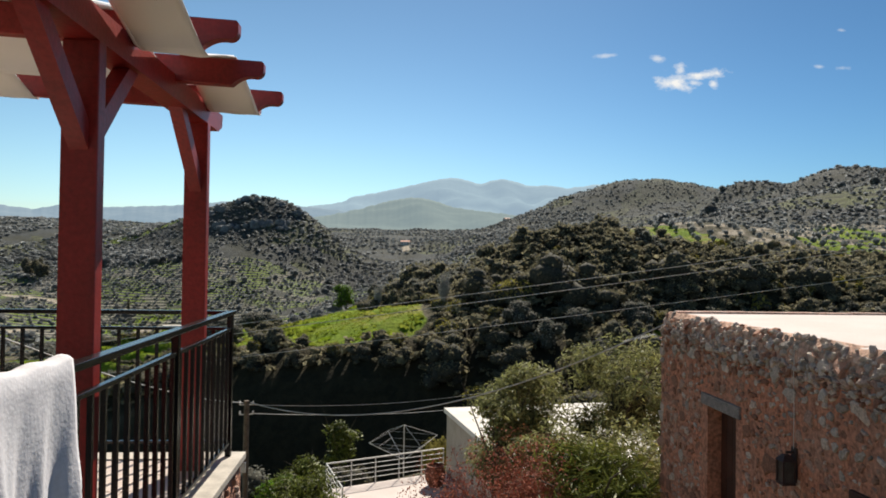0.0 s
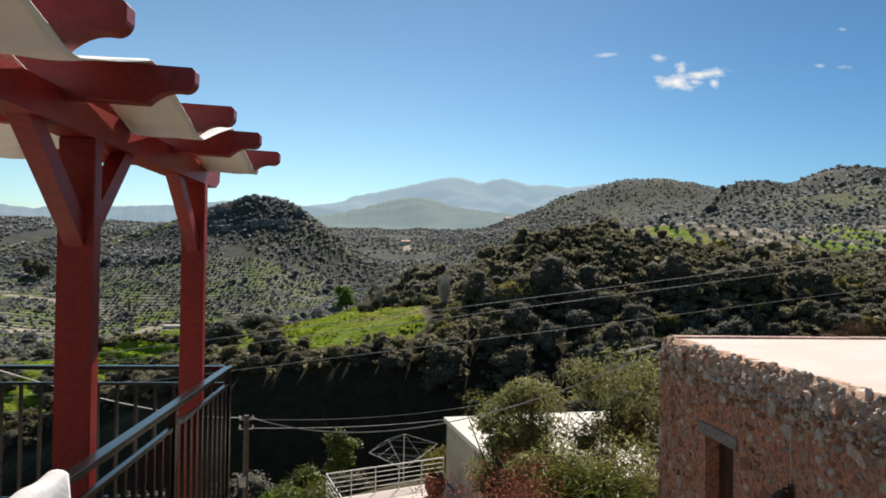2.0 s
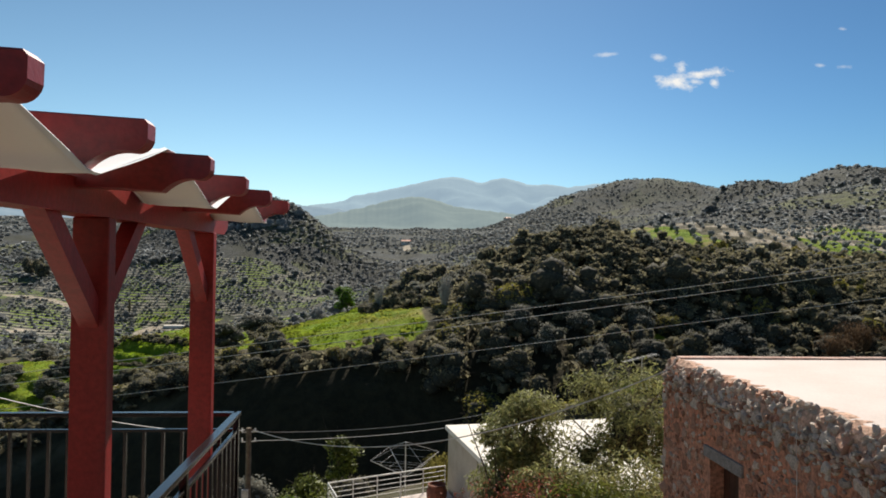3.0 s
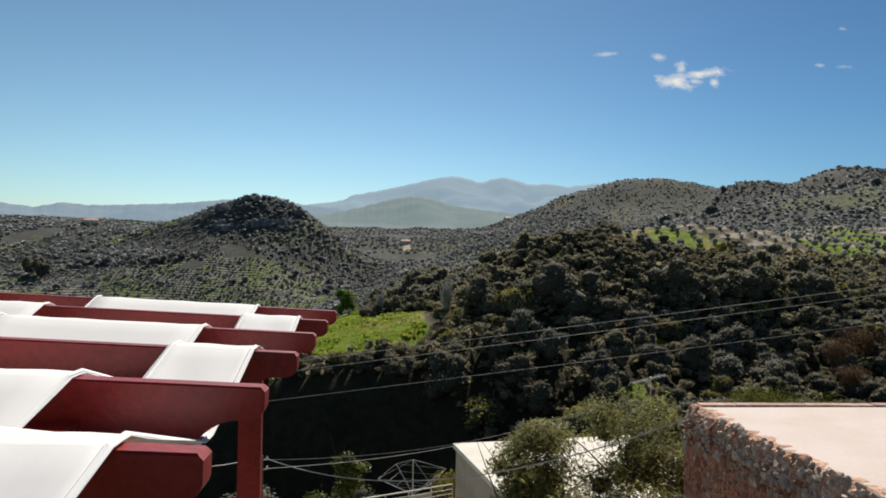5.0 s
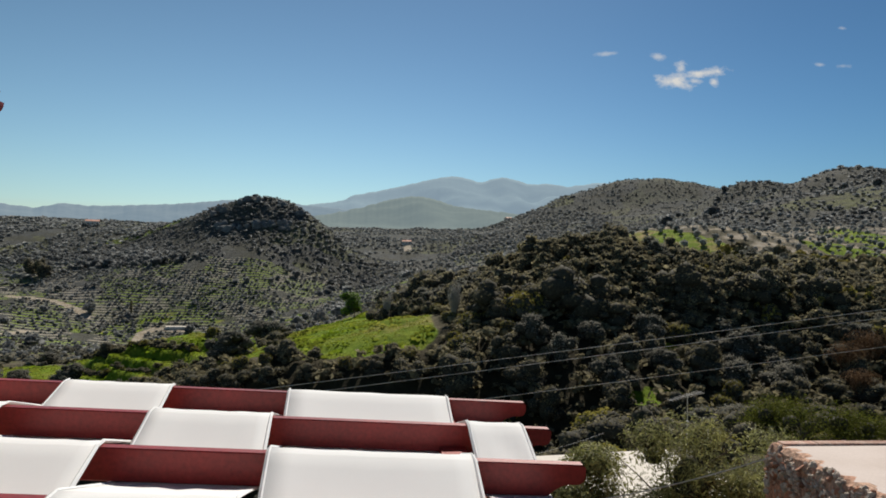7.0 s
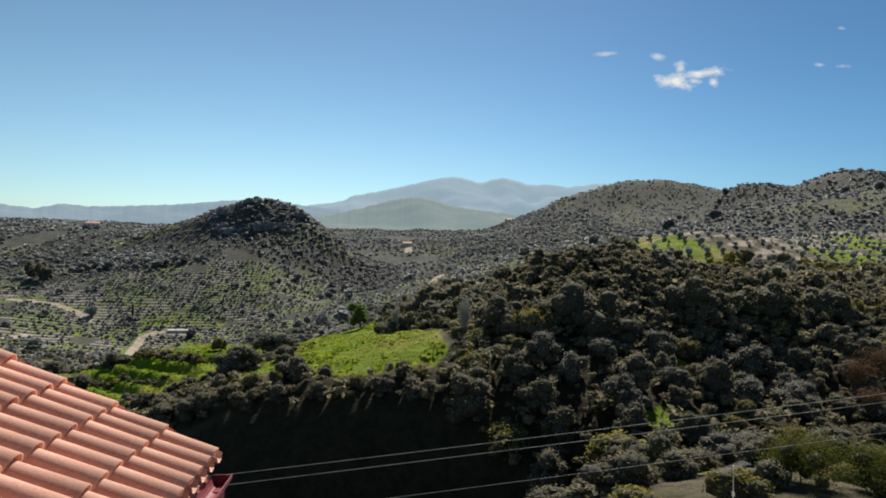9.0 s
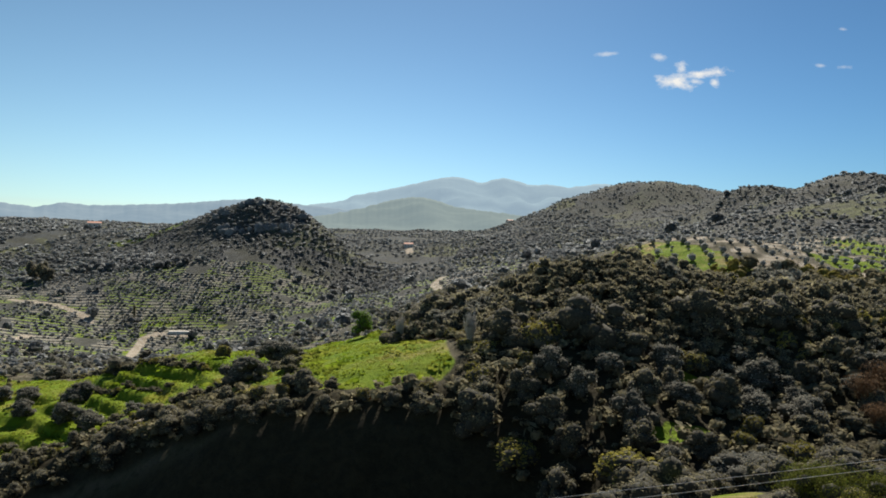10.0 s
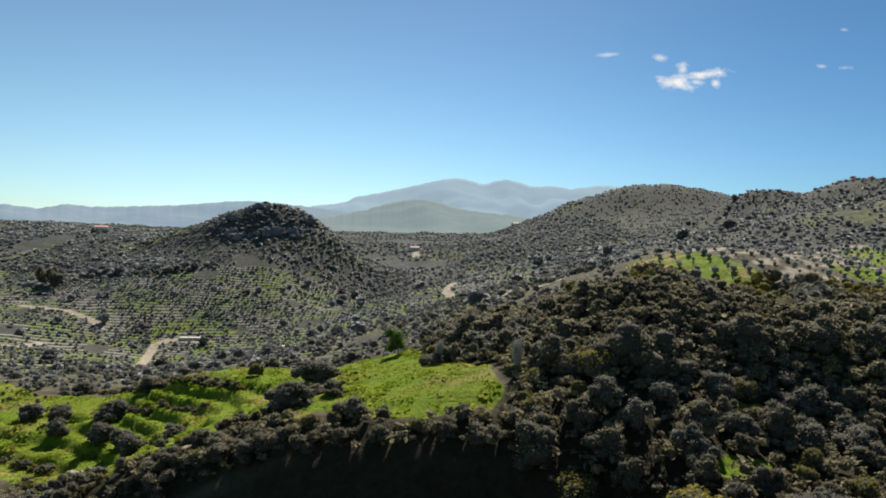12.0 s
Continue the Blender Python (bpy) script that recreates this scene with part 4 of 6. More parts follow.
DOORS = ((8.25, 9.02, -0.48), (4.95, 5.93, -0.80))


def wall_piece(y0, y1, z0, z1):
    block("wall", (WX, y0, z0), (WX + 0.42, y1, z1), M_MORTAR, stone_house, 0.006)


ys = [WY0, DOORS[1][0], DOORS[1][1], DOORS[0][0], DOORS[0][1], WY1]
for i, (a, b) in enumerate(zip(ys, ys[1:])):
    if i % 2 == 0:
        wall_piece(a, b, -4.6, 0.22)
    else:
        top = DOORS[1][2] if i == 1 else DOORS[0][2]
        wall_piece(a, b, top + 0.15, 0.22)
        wall_piece(a, b, -4.6, -2.45)
bm = bmesh.new()
crest = [(WX, 0.22), (WX + 0.004, 0.36), (WX + 0.02, 0.48), (WX + 0.05, 0.57), (WX + 0.11, 0.625), (WX + 0.42, 0.60), (WX + 0.42, 0.22)]
rs = np.random.RandomState(4)
rings = []
for y in np.linspace(WY0, WY1, 150):
    rings.append([bm.verts.new((x + rs.uniform(-0.012, 0.012) * (0 < i < 5), y, z + rs.uniform(-0.02, 0.02) * (1 < i < 5))) for i, (x, z) in enumerate(crest)])
for r, p in zip(rings, rings[1:]):
    for i in range(len(crest)):
        j = (i + 1) % len(crest)
        bm.faces.new((r[i], p[i], p[j], r[j]))
for r in (rings[0], rings[-1]):
    bm.faces.new(r)
bmesh.ops.recalc_face_normals(bm, faces=bm.faces[:])
part("wall_crest", bm, M_CREST, stone_house, "rough rounded crest of the stone wall")
block("wall", (WX + 0.42, WY1 - 0.42, -6.0), (13.0, WY1, WTOP - 0.02), M_MORTAR, stone_house, 0.006)
block("wall", (12.6, WY0, -4.6), (13.0, WY1 - 0.42, WTOP - 0.02), M_MORTAR, stone_house, 0.006)
block("wall", (WX + 0.42, WY0, -4.6), (12.6, WY0 + 0.42, WTOP - 0.02), M_MORTAR, stone_house, 0.006)
bm = bmesh.new()
box(bm, (WX + 0.13, WY0 + 0.1, WTOP - 0.09), (12.9, WY1 - 0.16, WTOP + 0.014), 0.02)
part("roof", bm, M_ROOFSKIN, stone_house, "flat roof with a pinkish white screed")
rs = np.random.RandomState(5)
for k in range(16):
    x0 = WX + 0.2 + k * 0.56
    bm = bmesh.new()
    box(bm, (x0, WY1 - 0.16 + rs.uniform(0, 0.02), WTOP - 0.03), (x0 + 0.55, WY1 + 0.03, WTOP + 0.035 + rs.uniform(0, 0.012)), 0.012)
    part("edge_tile", bm, M_EDGE, stone_house, "terracotta edging of the roof")
for y0, y1, top in DOORS:
    block("lintel", (WX - 0.035, y0 - 0.13, top), (WX + 0.30, y1 + 0.14, top + 0.15), M_LINTEL if top > -0.5 else M_DOOR, stone_house, 0.012, "grey stone lintel" if top > -0.5 else "dark timber lintel")
    door = block("door", (WX + 0.20, y0, -2.45), (WX + 0.25, y1, top), M_DOOR, stone_house, 0.004, "dark plank door set back in the wall")
    w = (y1 - y0) / 5
    for k in range(5):
        block("plank", (WX + 0.188, y0 + k * w + 0.004, -2.44), (WX + 0.20, y0 + (k + 1) * w - 0.004, top - 0.01), M_DOOR, door, 0.002)

lantern = thing("wall_lantern", "rusty brown iron lantern fixed to the stone wall", "lamp")
LY, LZ = 6.98, -0.56
block("back_plate", (WX - 0.02, LY - 0.05, LZ - 0.30), (WX - 0.001, LY + 0.05, LZ + 0.05), M_RUST, lantern, 0.003)
block("arm", (WX - 0.10, LY - 0.012, LZ - 0.01), (WX - 0.02, LY + 0.012, LZ + 0.014), M_RUST, lantern, 0.003)
bm = bmesh.new()
bmesh.ops.create_cone(bm, cap_ends=True, segments=4, radius1=0.108, radius2=0.04, depth=0.06, matrix=Matrix.Translation((WX - 0.10, LY, LZ - 0.05)) @ Matrix.Rotation(radians(45), 4, "Z"))
part("lamp_roof", bm, M_RUST, lantern, "rusty iron lid")
for dx in (-1, 1):
    for dy in (-1, 1):
        block("frame_bar", (WX - 0.10 + dx * 0.062 - 0.008, LY + dy * 0.062 - 0.008, LZ - 0.30), (WX - 0.10 + dx * 0.062 + 0.008, LY + dy * 0.062 + 0.008, LZ - 0.08), M_RUST, lantern, 0.002)
block("lamp_base", (WX - 0.17, LY - 0.07, LZ - 0.325), (WX - 0.03, LY + 0.07, LZ - 0.30), M_RUST, lantern, 0.004)
glass = material("old_lamp_glass", (0.10, 0.09, 0.08), 0.15, 0.1, 10, 60, 0)
block("lamp_glass", (WX - 0.155, LY - 0.058, LZ - 0.30), (WX - 0.045, LY + 0.058, LZ - 0.08), glass, lantern, 0.002)

bm = bmesh.new()
pts = [(WX - 0.05, 6.92, 0.58), (WX - 0.055, 6.93, 0.25), (WX - 0.04, 6.94, -0.1), (WX - 0.03, 6.96, -0.34), (WX - 0.02, 6.98, -0.52)]
for a, b in zip(pts, pts[1:]):
    tube(bm, a, b, 0.0035, 5)
tagged(part("wall_cable", bm, M_WIRE), "thin pale cable hanging down the stone wall to the lantern", "cable")

# ---------------------------------------------------------------- white house below, its terrace, and the street furniture
TURN = Matrix.Translation((1.79, 27.63, 0)) @ Matrix.Rotation(radians(9), 4, "Z")
# whitewashed walls in beige: the shade they stand in is put into the colour
M_SHADEWALL = material("shaded_whitewash", (0.50, 0.43, 0.35), 0.9, 0.1, 1.5, 30, 0.2, (0.42, 0.35, 0.28))
cottage = thing("white_house", "low whitewashed house with a flat white roof among olives", "house")


def turned(name, lo, hi, mat, parent, bevel=0.01, label=""):
    bm = bmesh.new()
    box(bm, lo, hi, bevel)
    bm.transform(TURN)
    return part(name, bm, mat, parent, label)


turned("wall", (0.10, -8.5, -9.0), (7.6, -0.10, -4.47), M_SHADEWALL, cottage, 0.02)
turned("roof", (0.0, -8.6, -4.47), (7.7, 0.0, -4.29), M_WHITE, cottage, 0.03, "flat white roof slab")

yard = thing("lower_terrace", "paved terrace of pale slabs below the white house", "terrace", kind="structure")
bm = bmesh.new()
outline = [(-2.55, 25.25), (1.85, 27.35), (2.7, 22.0), (-1.6, 21.3)]
extrude_profile(bm, outline, "z", -9.5, -6.66)
part("slab", bm, M_ROOFSKIN, yard)

steel_rail = thing("balcony_railing", "pale metal railing with horizontal bars on the lower terrace", "railing")
RA, RB, RC = Vector((-2.47, 25.30, -6.66)), Vector((1.78, 27.28, -6.66)), Vector((-1.75, 22.6, -6.66))
for p, q, n in ((RA, RB, 5), (RC, RA, 3)):
    for k in range(n + 1):
        if p is RC and k == n:
            continue
        c = p.lerp(q, k / n)
        bm = bmesh.new()
        tube(bm, c, c + Vector((0, 0, 0.9)), 0.022, 8)
        part("post", bm, M_WHITE_METAL, steel_rail)
    for z, r in ((0.9, 0.026), (0.72, 0.013), (0.55, 0.013), (0.38, 0.013), (0.21, 0.013)):
        bm = bmesh.new()
        tube(bm, p + Vector((0, 0, z)), q + Vector((0, 0, z)), r, 8)
        part("bar", bm, M_WHITE_METAL, steel_rail)

bm = bmesh.new()
prof = [(0.0, 0.0), (0.24, 0.0), (0.36, 0.28), (0.38, 0.50), (0.30, 0.68), (0.33, 0.74), (0.28, 0.74), (0.25, 0.66), (0.0, 0.62)]
rings = []
for r, z in prof:
    rings.append([bm.verts.new((r * math.cos(a), r * math.sin(a), z)) for a in np.linspace(0, 2 * math.pi, 15)[:-1]])
for r, q in zip(rings, rings[1:]):
    for i in range(14):
        bm.faces.new((r[i], r[(i + 1) % 14], q[(i + 1) % 14], q[i]))
bmesh.ops.remove_doubles(bm, verts=bm.verts[:], dist=0.0005)
pot = part("clay_pot", bm, M_POT)
pot.location = (1.35, 25.6, -6.66)
tagged(pot, "big terracotta pot standing on the lower terrace", "pot")

dryer = thing("clothes_dryer", "rotary clothes dryer of thin metal arms and lines", "clothes dryer")
DC = Vector((0.3, 28.3, -5.1))
bm = bmesh.new()
tube(bm, DC - Vector((0, 0, 4.2)), DC, 0.025, 8)
part("mast", bm, M_STEEL, dryer)
tips = []
for k in range(4):
    a = radians(25 + 90 * k)
    tip = DC + Vector((1.5 * math.cos(a), 1.5 * math.sin(a), -0.55))
    tips.append(tip)
    bm = bmesh.new()
    tube(bm, DC - Vector((0, 0, 1.35)), tip, 0.014, 6)
    part("arm", bm, M_STEEL, dryer)
    bm = bmesh.new()
    tube(bm, DC, DC.lerp(tip, 0.98), 0.008, 5)
    part("stay", bm, M_STEEL, dryer)
for k in range(4):
    for f in (1.0, 0.75, 0.5):
        c = DC - Vector((0, 0, 1.35))
        bm = bmesh.new()
        tube(bm, c.lerp(tips[k], f), c.lerp(tips[(k + 1) % 4], f), 0.005, 4)
        part("line", bm, M_WIRE, dryer)

POLE_TOP = Vector((-3.93, 18.25, -2.20))
pole = thing("utility_pole", "weathered timber utility pole with insulators and a small meter box", "pole")
bm = bmesh.new()
tube(bm, POLE_TOP - Vector((0, 0, 7.5)), POLE_TOP, 0.095, 12, 0.065)
part("shaft", bm, M_POLE, pole)
for dz in (0.10, 0.34):
    bm = bmesh.new()
    tube(bm, POLE_TOP + Vector((-0.17, -0.05, -dz)), POLE_TOP + Vector((0.17, 0.02, -dz)), 0.016, 6)
    part("cross_bar", bm, M_STEEL, pole)
    for s in (-0.16, 0.16):
        bm = bmesh.new()
        tube(bm, POLE_TOP + Vector((s, 0, -dz + 0.01)), POLE_TOP + Vector((s, 0, -dz + 0.09)), 0.03, 8, 0.018)
        part("insulator", bm, M_WHITE_METAL, pole)
block("meter_box", POLE_TOP + Vector((-0.13, -0.17, -1.75)), POLE_TOP + Vector((0.03, -0.08, -1.50)), M_WHITE_METAL, pole, 0.008)

wire("service_cable", POLE_TOP + Vector((0.1, 0, -0.05)), (WX - 0.03, 10.42, 0.46), 0.75, 0.012, "thin pale service cable sagging to the stone house")
wire("service_cable", POLE_TOP + Vector((0.1, 0, -0.10)), (5.5, 24.6, -2.6), 0.35, 0.007, "thin pale service cable above the lower terrace")
wire("service_cable", POLE_TOP + Vector((0.1, 0, -0.32)), (1.9, 27.4, -4.33), 0.10, 0.008, "pale cable running to the white house")
wire("service_cable", (-5.08, 4.62, 1.75), POLE_TOP + Vector((-0.1, 0, -0.05)), 0.30, 0.008, "thin pale service cable from the tiled house to the pole")
wire("power_line", (-16.0, 24.7, -2.3), (30.0, 19.2, 4.63), 0.12, 0.011, "pale power line spanning the valley edge")
wire("power_line", (-16.0, 24.5, -2.6), (30.0, 19.3, 4.40), 0.12, 0.011, "pale power line spanning the valley edge")
wire("power_line", (-16.0, 22.6, -3.1), (30.0, 20.0, 3.35), 0.12, 0.009, "thin lower power line spanning the valley edge")

antenna = thing("tv_antenna", "thin metal television antenna on a mast beside the white house", "antenna")
AT = Vector((8.15, 23.8, -1.15))
bm = bmesh.new()
tube(bm, AT - Vector((0, 0, 3.2)), AT + Vector((0, 0, 0.05)), 0.02, 8)
part("mast", bm, M_STEEL, antenna)
boom = Vector((0.94, 0.30, 0.16)).normalized()
side = Vector((0.31, -0.95, 0)).normalized()
bm = bmesh.new()
tube(bm, AT - boom * 0.75, AT + boom * 0.62, 0.014, 6)
part("boom", bm, M_STEEL, antenna)
for k in range(13):
    c = AT + boom * (-0.72 + k * 0.105)
    bm = bmesh.new()
    tube(bm, c - side * (0.15 + 0.006 * k), c + side * (0.15 + 0.006 * k), 0.007, 5)
    part("element", bm, M_STEEL, antenna)
bm = bmesh.new()
box(bm, AT + Vector((-0.04, -0.04, -1.0)), AT + Vector((0.04, 0.03, -0.85)), 0.01)
part("junction_box", bm, M_WHITE_METAL, antenna)


# ---------------------------------------------------------------- tiny farmhouses far across the valley
for x, y, w, d, h, turn in ((-360, 912, 15, 9, 5, 20), (26, 1000, 12, 8, 4, -10), (204, 1215, 12, 9, 4, 30), (-150, 530, 16, 5, 0.8, 5), (-70, 443, 8, 4, 0.8, 15)):
    base = float(height(x, y))
    far_house = thing("farmhouse" if h > 2 else "water_tank", "small pale farmhouse with a low tiled roof across the valley" if h > 2 else "low pale concrete tank beside the lane", "house" if h > 2 else "tank")
    m = Matrix.Translation((x, y, base - 1)) @ Matrix.Rotation(radians(turn), 4, "Z")
    bm = bmesh.new()
    box(bm, (-w / 2, -d / 2, 0), (w / 2, d / 2, h + 1), 0.05)
    bm.transform(m)
    part("wall", bm, M_WHITE, far_house)
    if h > 2:
        bm = bmesh.new()
        extrude_profile(bm, [(-d / 2 - 0.5, h + 1), (0, h + 3.2), (d / 2 + 0.5, h + 1)], "x", -w / 2 - 0.4, w / 2 + 0.4)
        bm.transform(m)
        part("roof", bm, M_TERRA, far_house)
        for k in range(3):
            bm = bmesh.new()
            box(bm, (-w / 3 + k * w / 3 - 0.7, -d / 2 - 0.06, 2.2), (-w / 3 + k * w / 3 + 0.7, -d / 2 + 0.1, 4.0), 0.02)
            bm.transform(m)
            part("window", bm, M_DOOR, far_house)


# ---------------------------------------------------------------- plants
def ico(sub, seed, rough=0.25):
    bm = bmesh.new()
    bmesh.ops.create_icosphere(bm, subdivisions=sub, radius=1.0)
    v = np.array([p.co for p in bm.verts])
    f = np.array([[p.index for p in q.verts] for q in bm.faces])
    bm.free()
    rs = np.random.RandomState(seed)
    return v * (1 + rs.uniform(-rough, rough, (len(v), 1))), f


def leaf_cloud(rs, centres, radii, count, size, up=0.35, narrow=1.0, shell=(0.78, 1.10)):
    """Small folded leaf sprays strewn over the skins of several lumps. Returns points and four-cornered faces."""
    w = radii[:, 0] * radii[:, 1] + radii[:, 1] * radii[:, 2]
    pick = rs.choice(len(centres), count, p=w / w.sum())
    d = rs.normal(size=(count, 3))
    d /= np.linalg.norm(d, axis=1)[:, None]
    d[:, 2] = np.where(d[:, 2] < -0.35, -d[:, 2], d[:, 2])
    pos = centres[pick] + d * radii[pick] * rs.uniform(*shell, (count, 1))
    nrm = d + rs.normal(size=(count, 3)) * 0.7 + np.array([0, 0, up])
    nrm /= np.linalg.norm(nrm, axis=1)[:, None]
    t = np.cross(nrm, rs.normal(size=(count, 3)))
    t /= np.linalg.norm(t, axis=1)[:, None] + 1e-9
    b = np.cross(nrm, t)
    s = size * rs.uniform(0.55, 1.3, (count, 1))
    v = np.stack([pos - t * s, pos + b * s * 0.45 * narrow + nrm * s * 0.12, pos + t * s, pos - b * s * 0.45 * narrow + nrm * s * 0.12], 1).reshape(-1, 3)
    f = np.arange(count * 4).reshape(-1, 4)
    return v, f


def lumps(rs, n, w, h, base):
    """Centres and radii of the lumps that make up a crown w across and h high, above base."""
    c = np.zeros((n, 3))
    r = np.zeros((n, 3))
    for i in range(n):
        a, q = rs.uniform(0, 6.28), math.sqrt(rs.uniform(0, 1))
        u = rs.uniform(0.15, 0.85)
        k = math.sin(math.pi * min(1, u * 0.9 + 0.12)) ** 0.6
        c[i] = (q * k * w * 0.41 * math.cos(a), q * k * w * 0.41 * math.sin(a), base + h * u)
        rr = w * rs.uniform(0.12, 0.25)
        r[i] = (rr, rr, rr * rs.uniform(0.7, 0.95))
    c[0], r[0] = (0, 0, base + h * 0.45), (w * 0.29, w * 0.29, h * 0.40)
    return c, r


def joined(name, groups, parent=None):
    """One mesh out of (points, faces, material) groups."""
    me = bpy.data.meshes.new(name)
    vs, fs, ms, k = [], [], [], 0
    for i, (v, f, m) in enumerate(groups):
        vs.append(v)
        fs += (f + k).tolist()
        ms += [i] * len(f)
        k += len(v)
        me.materials.append(m)
    me.from_pydata(np.vstack(vs).tolist(), [], fs)
    me.polygons.foreach_set("material_index", np.array(ms, np.int32))
    me.polygons.foreach_set("use_smooth", np.array(ms, np.int32) == 1)
    me.update()
    return me


def trunk_bm(rs, h, r, spread, limbs=4):
    """Tapered, slightly bent trunk that forks into limbs."""
    bm = bmesh.new()
    p = Vector((0, 0, -0.6))
    joints = [p]
    for k in range(3):
        p = p + Vector((rs.uniform(-0.12, 0.12) * h, rs.uniform(-0.12, 0.12) * h, (h + 0.6) / 3))
        joints.append(p)
    for k in range(3):
        tube(bm, joints[k], joints[k + 1], r * (1 - 0.18 * k), 8, r * (1 - 0.18 * (k + 1)))
    for k in range(limbs):
        a = 6.28 * k / limbs + rs.uniform(-0.4, 0.4)
        q = joints[-1] + Vector((math.cos(a) * spread * 0.5, math.sin(a) * spread * 0.5, h * rs.uniform(0.3, 0.6)))
        tube(bm, joints[-1], q, r * 0.42, 6, r * 0.22)
        e = q + Vector((math.cos(a) * spread * 0.4, math.sin(a) * spread * 0.4, h * rs.uniform(0.15, 0.45)))
        tube(bm, q, e, r * 0.22, 5, r * 0.06)
    return bm


def crown_groups(seed, w, h, base, mat, leaves, size, n=8, narrow=1.0, core=0.72):
    rs = np.random.RandomState(seed)
    shell = (0.78, 1.10) if core > 0.5 else (0.42, 1.42)
    c, r = lumps(rs, n, w, h, base)
    gv, gf = leaf_cloud(rs, c, r, leaves, size, narrow=narrow, shell=shell)
    # dark lumps fill the crown and paint the shade between its leaves
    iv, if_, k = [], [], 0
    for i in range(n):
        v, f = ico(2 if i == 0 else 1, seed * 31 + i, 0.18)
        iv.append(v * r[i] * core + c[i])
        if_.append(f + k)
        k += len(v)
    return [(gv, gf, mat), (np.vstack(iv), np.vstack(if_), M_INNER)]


def tree(name, seed, w, h, stem, mat, leaves, size, label, category, n=8, narrow=1.0, r=0.16, core=0.72, group=""):
    """A tree at the origin: trunk and crown."""
    rs = np.random.RandomState(seed)
    t = tagged(new(name), label, category, group)
    part("trunk", trunk_bm(rs, stem + h * 0.25, r, w * 0.6), M_BARK, t)
    crown = new("crown", joined("crown", crown_groups(seed, w, h, stem, mat, leaves, size, n, narrow, core)))
    crown.parent = t
    return t


def on_ground(x, y):
    return float(height(x, y))


# olives and shrubs between the houses
for i, (x, y, top, w, h, mat, name, label, cat, leaves, size, narrow) in enumerate((
        (5.6, 17.6, -0.25, 3.4, 3.6, M_OLIVE, "olive_tree", "tall olive tree with silvery leaves behind the stone house", "tree", 13000, 0.080, 0.5),
        (2.25, 16.6, -1.6, 1.6, 2.6, M_OLIVE, "olive_tree", "small thin olive tree before the white house wall", "tree", 3600, 0.085, 0.55),
        (3.2, 17.6, -1.15, 3.0, 3.4, M_OLIVE, "olive_tree", "slender olive tree with thin silvery foliage beside the white house", "tree", 12500, 0.080, 0.55),
        (3.15, 15.0, -1.95, 2.0, 2.6, M_OLIVE, "olive_tree", "small bushy olive tree in front of the white house", "tree", 8000, 0.08, 0.55),
        (8.6, 19.5, -1.2, 3.2, 3.0, M_OLIVE, "olive_tree", "olive tree behind the flat roof of the stone house", "tree", 3600, 0.085, 0.55),
        (4.7, 14.6, -1.8, 3.2, 2.8, M_OLIVE, "olive_tree", "lower olive tree with dense shaded foliage", "tree", 13000, 0.08, 0.55),
        (24.0, 46.0, -7.3, 5.6, 2.4, M_BROOM, "broad_shrub", "broad yellow-green shrub beyond the flat roof", "shrub", 9000, 0.085, 0.9),
        (29.5, 45.5, -7.6, 6.0, 2.4, M_BROOM, "broad_shrub", "broad yellow-green shrub beyond the flat roof", "shrub", 9000, 0.085, 0.9),
        (2.75, 11.3, -1.6, 2.3, 1.7, M_BUSH, "oleander_shrub", "leafy oleander shrub with narrow green leaves by the stone wall", "shrub", 3600, 0.12, 0.36),
        (2.2, 9.4, -2.5, 1.6, 1.2, M_BUSH, "oleander_shrub", "leafy oleander shrub with narrow green leaves by the stone wall", "shrub", 1800, 0.14, 0.35),
        (-3.0, 21.4, -5.1, 2.2, 1.4, M_BUSH, "garden_shrub", "leafy garden shrub by the lower terrace", "shrub", 2600, 0.10, 0.6),
        (-1.9, 20.6, -5.7, 1.8, 1.2, M_BUSH, "garden_shrub", "leafy garden shrub by the lower terrace", "shrub", 2200, 0.10, 0.6),
        (-3.9, 22.6, -5.6, 1.8, 1.2, M_FRESH, "garden_shrub", "bright green garden shrub beside the utility pole", "shrub", 2200, 0.10, 0.6),
        (-3.2, 27.0, -6.0, 2.0, 1.6, M_BUSH, "garden_shrub", "dark green shrub behind the pale metal railing", "shrub", 1800, 0.12, 0.8),
        (1.7, 29.2, -6.0, 1.6, 1.2, M_GOLDLEAF, "garden_shrub", "yellow-green shrub behind the white house", "shrub", 1600, 0.11, 0.8),
        (-2.3, 31.0, -5.6, 1.6, 2.0, M_BUSH, "garden_shrub", "dark green shrub behind the pale metal railing", "shrub", 1600, 0.12, 0.8))):
    base = on_ground(x, y)
    stem = max(0.2, top - h - base)
    t = tree(name, 100 + i, w, h, stem, mat, leaves, size, label, cat, 14, narrow, 0.07, 0.46 if leaves > 7000 or narrow < 0.4 else 0.3)
    t.location = (x, y, base)


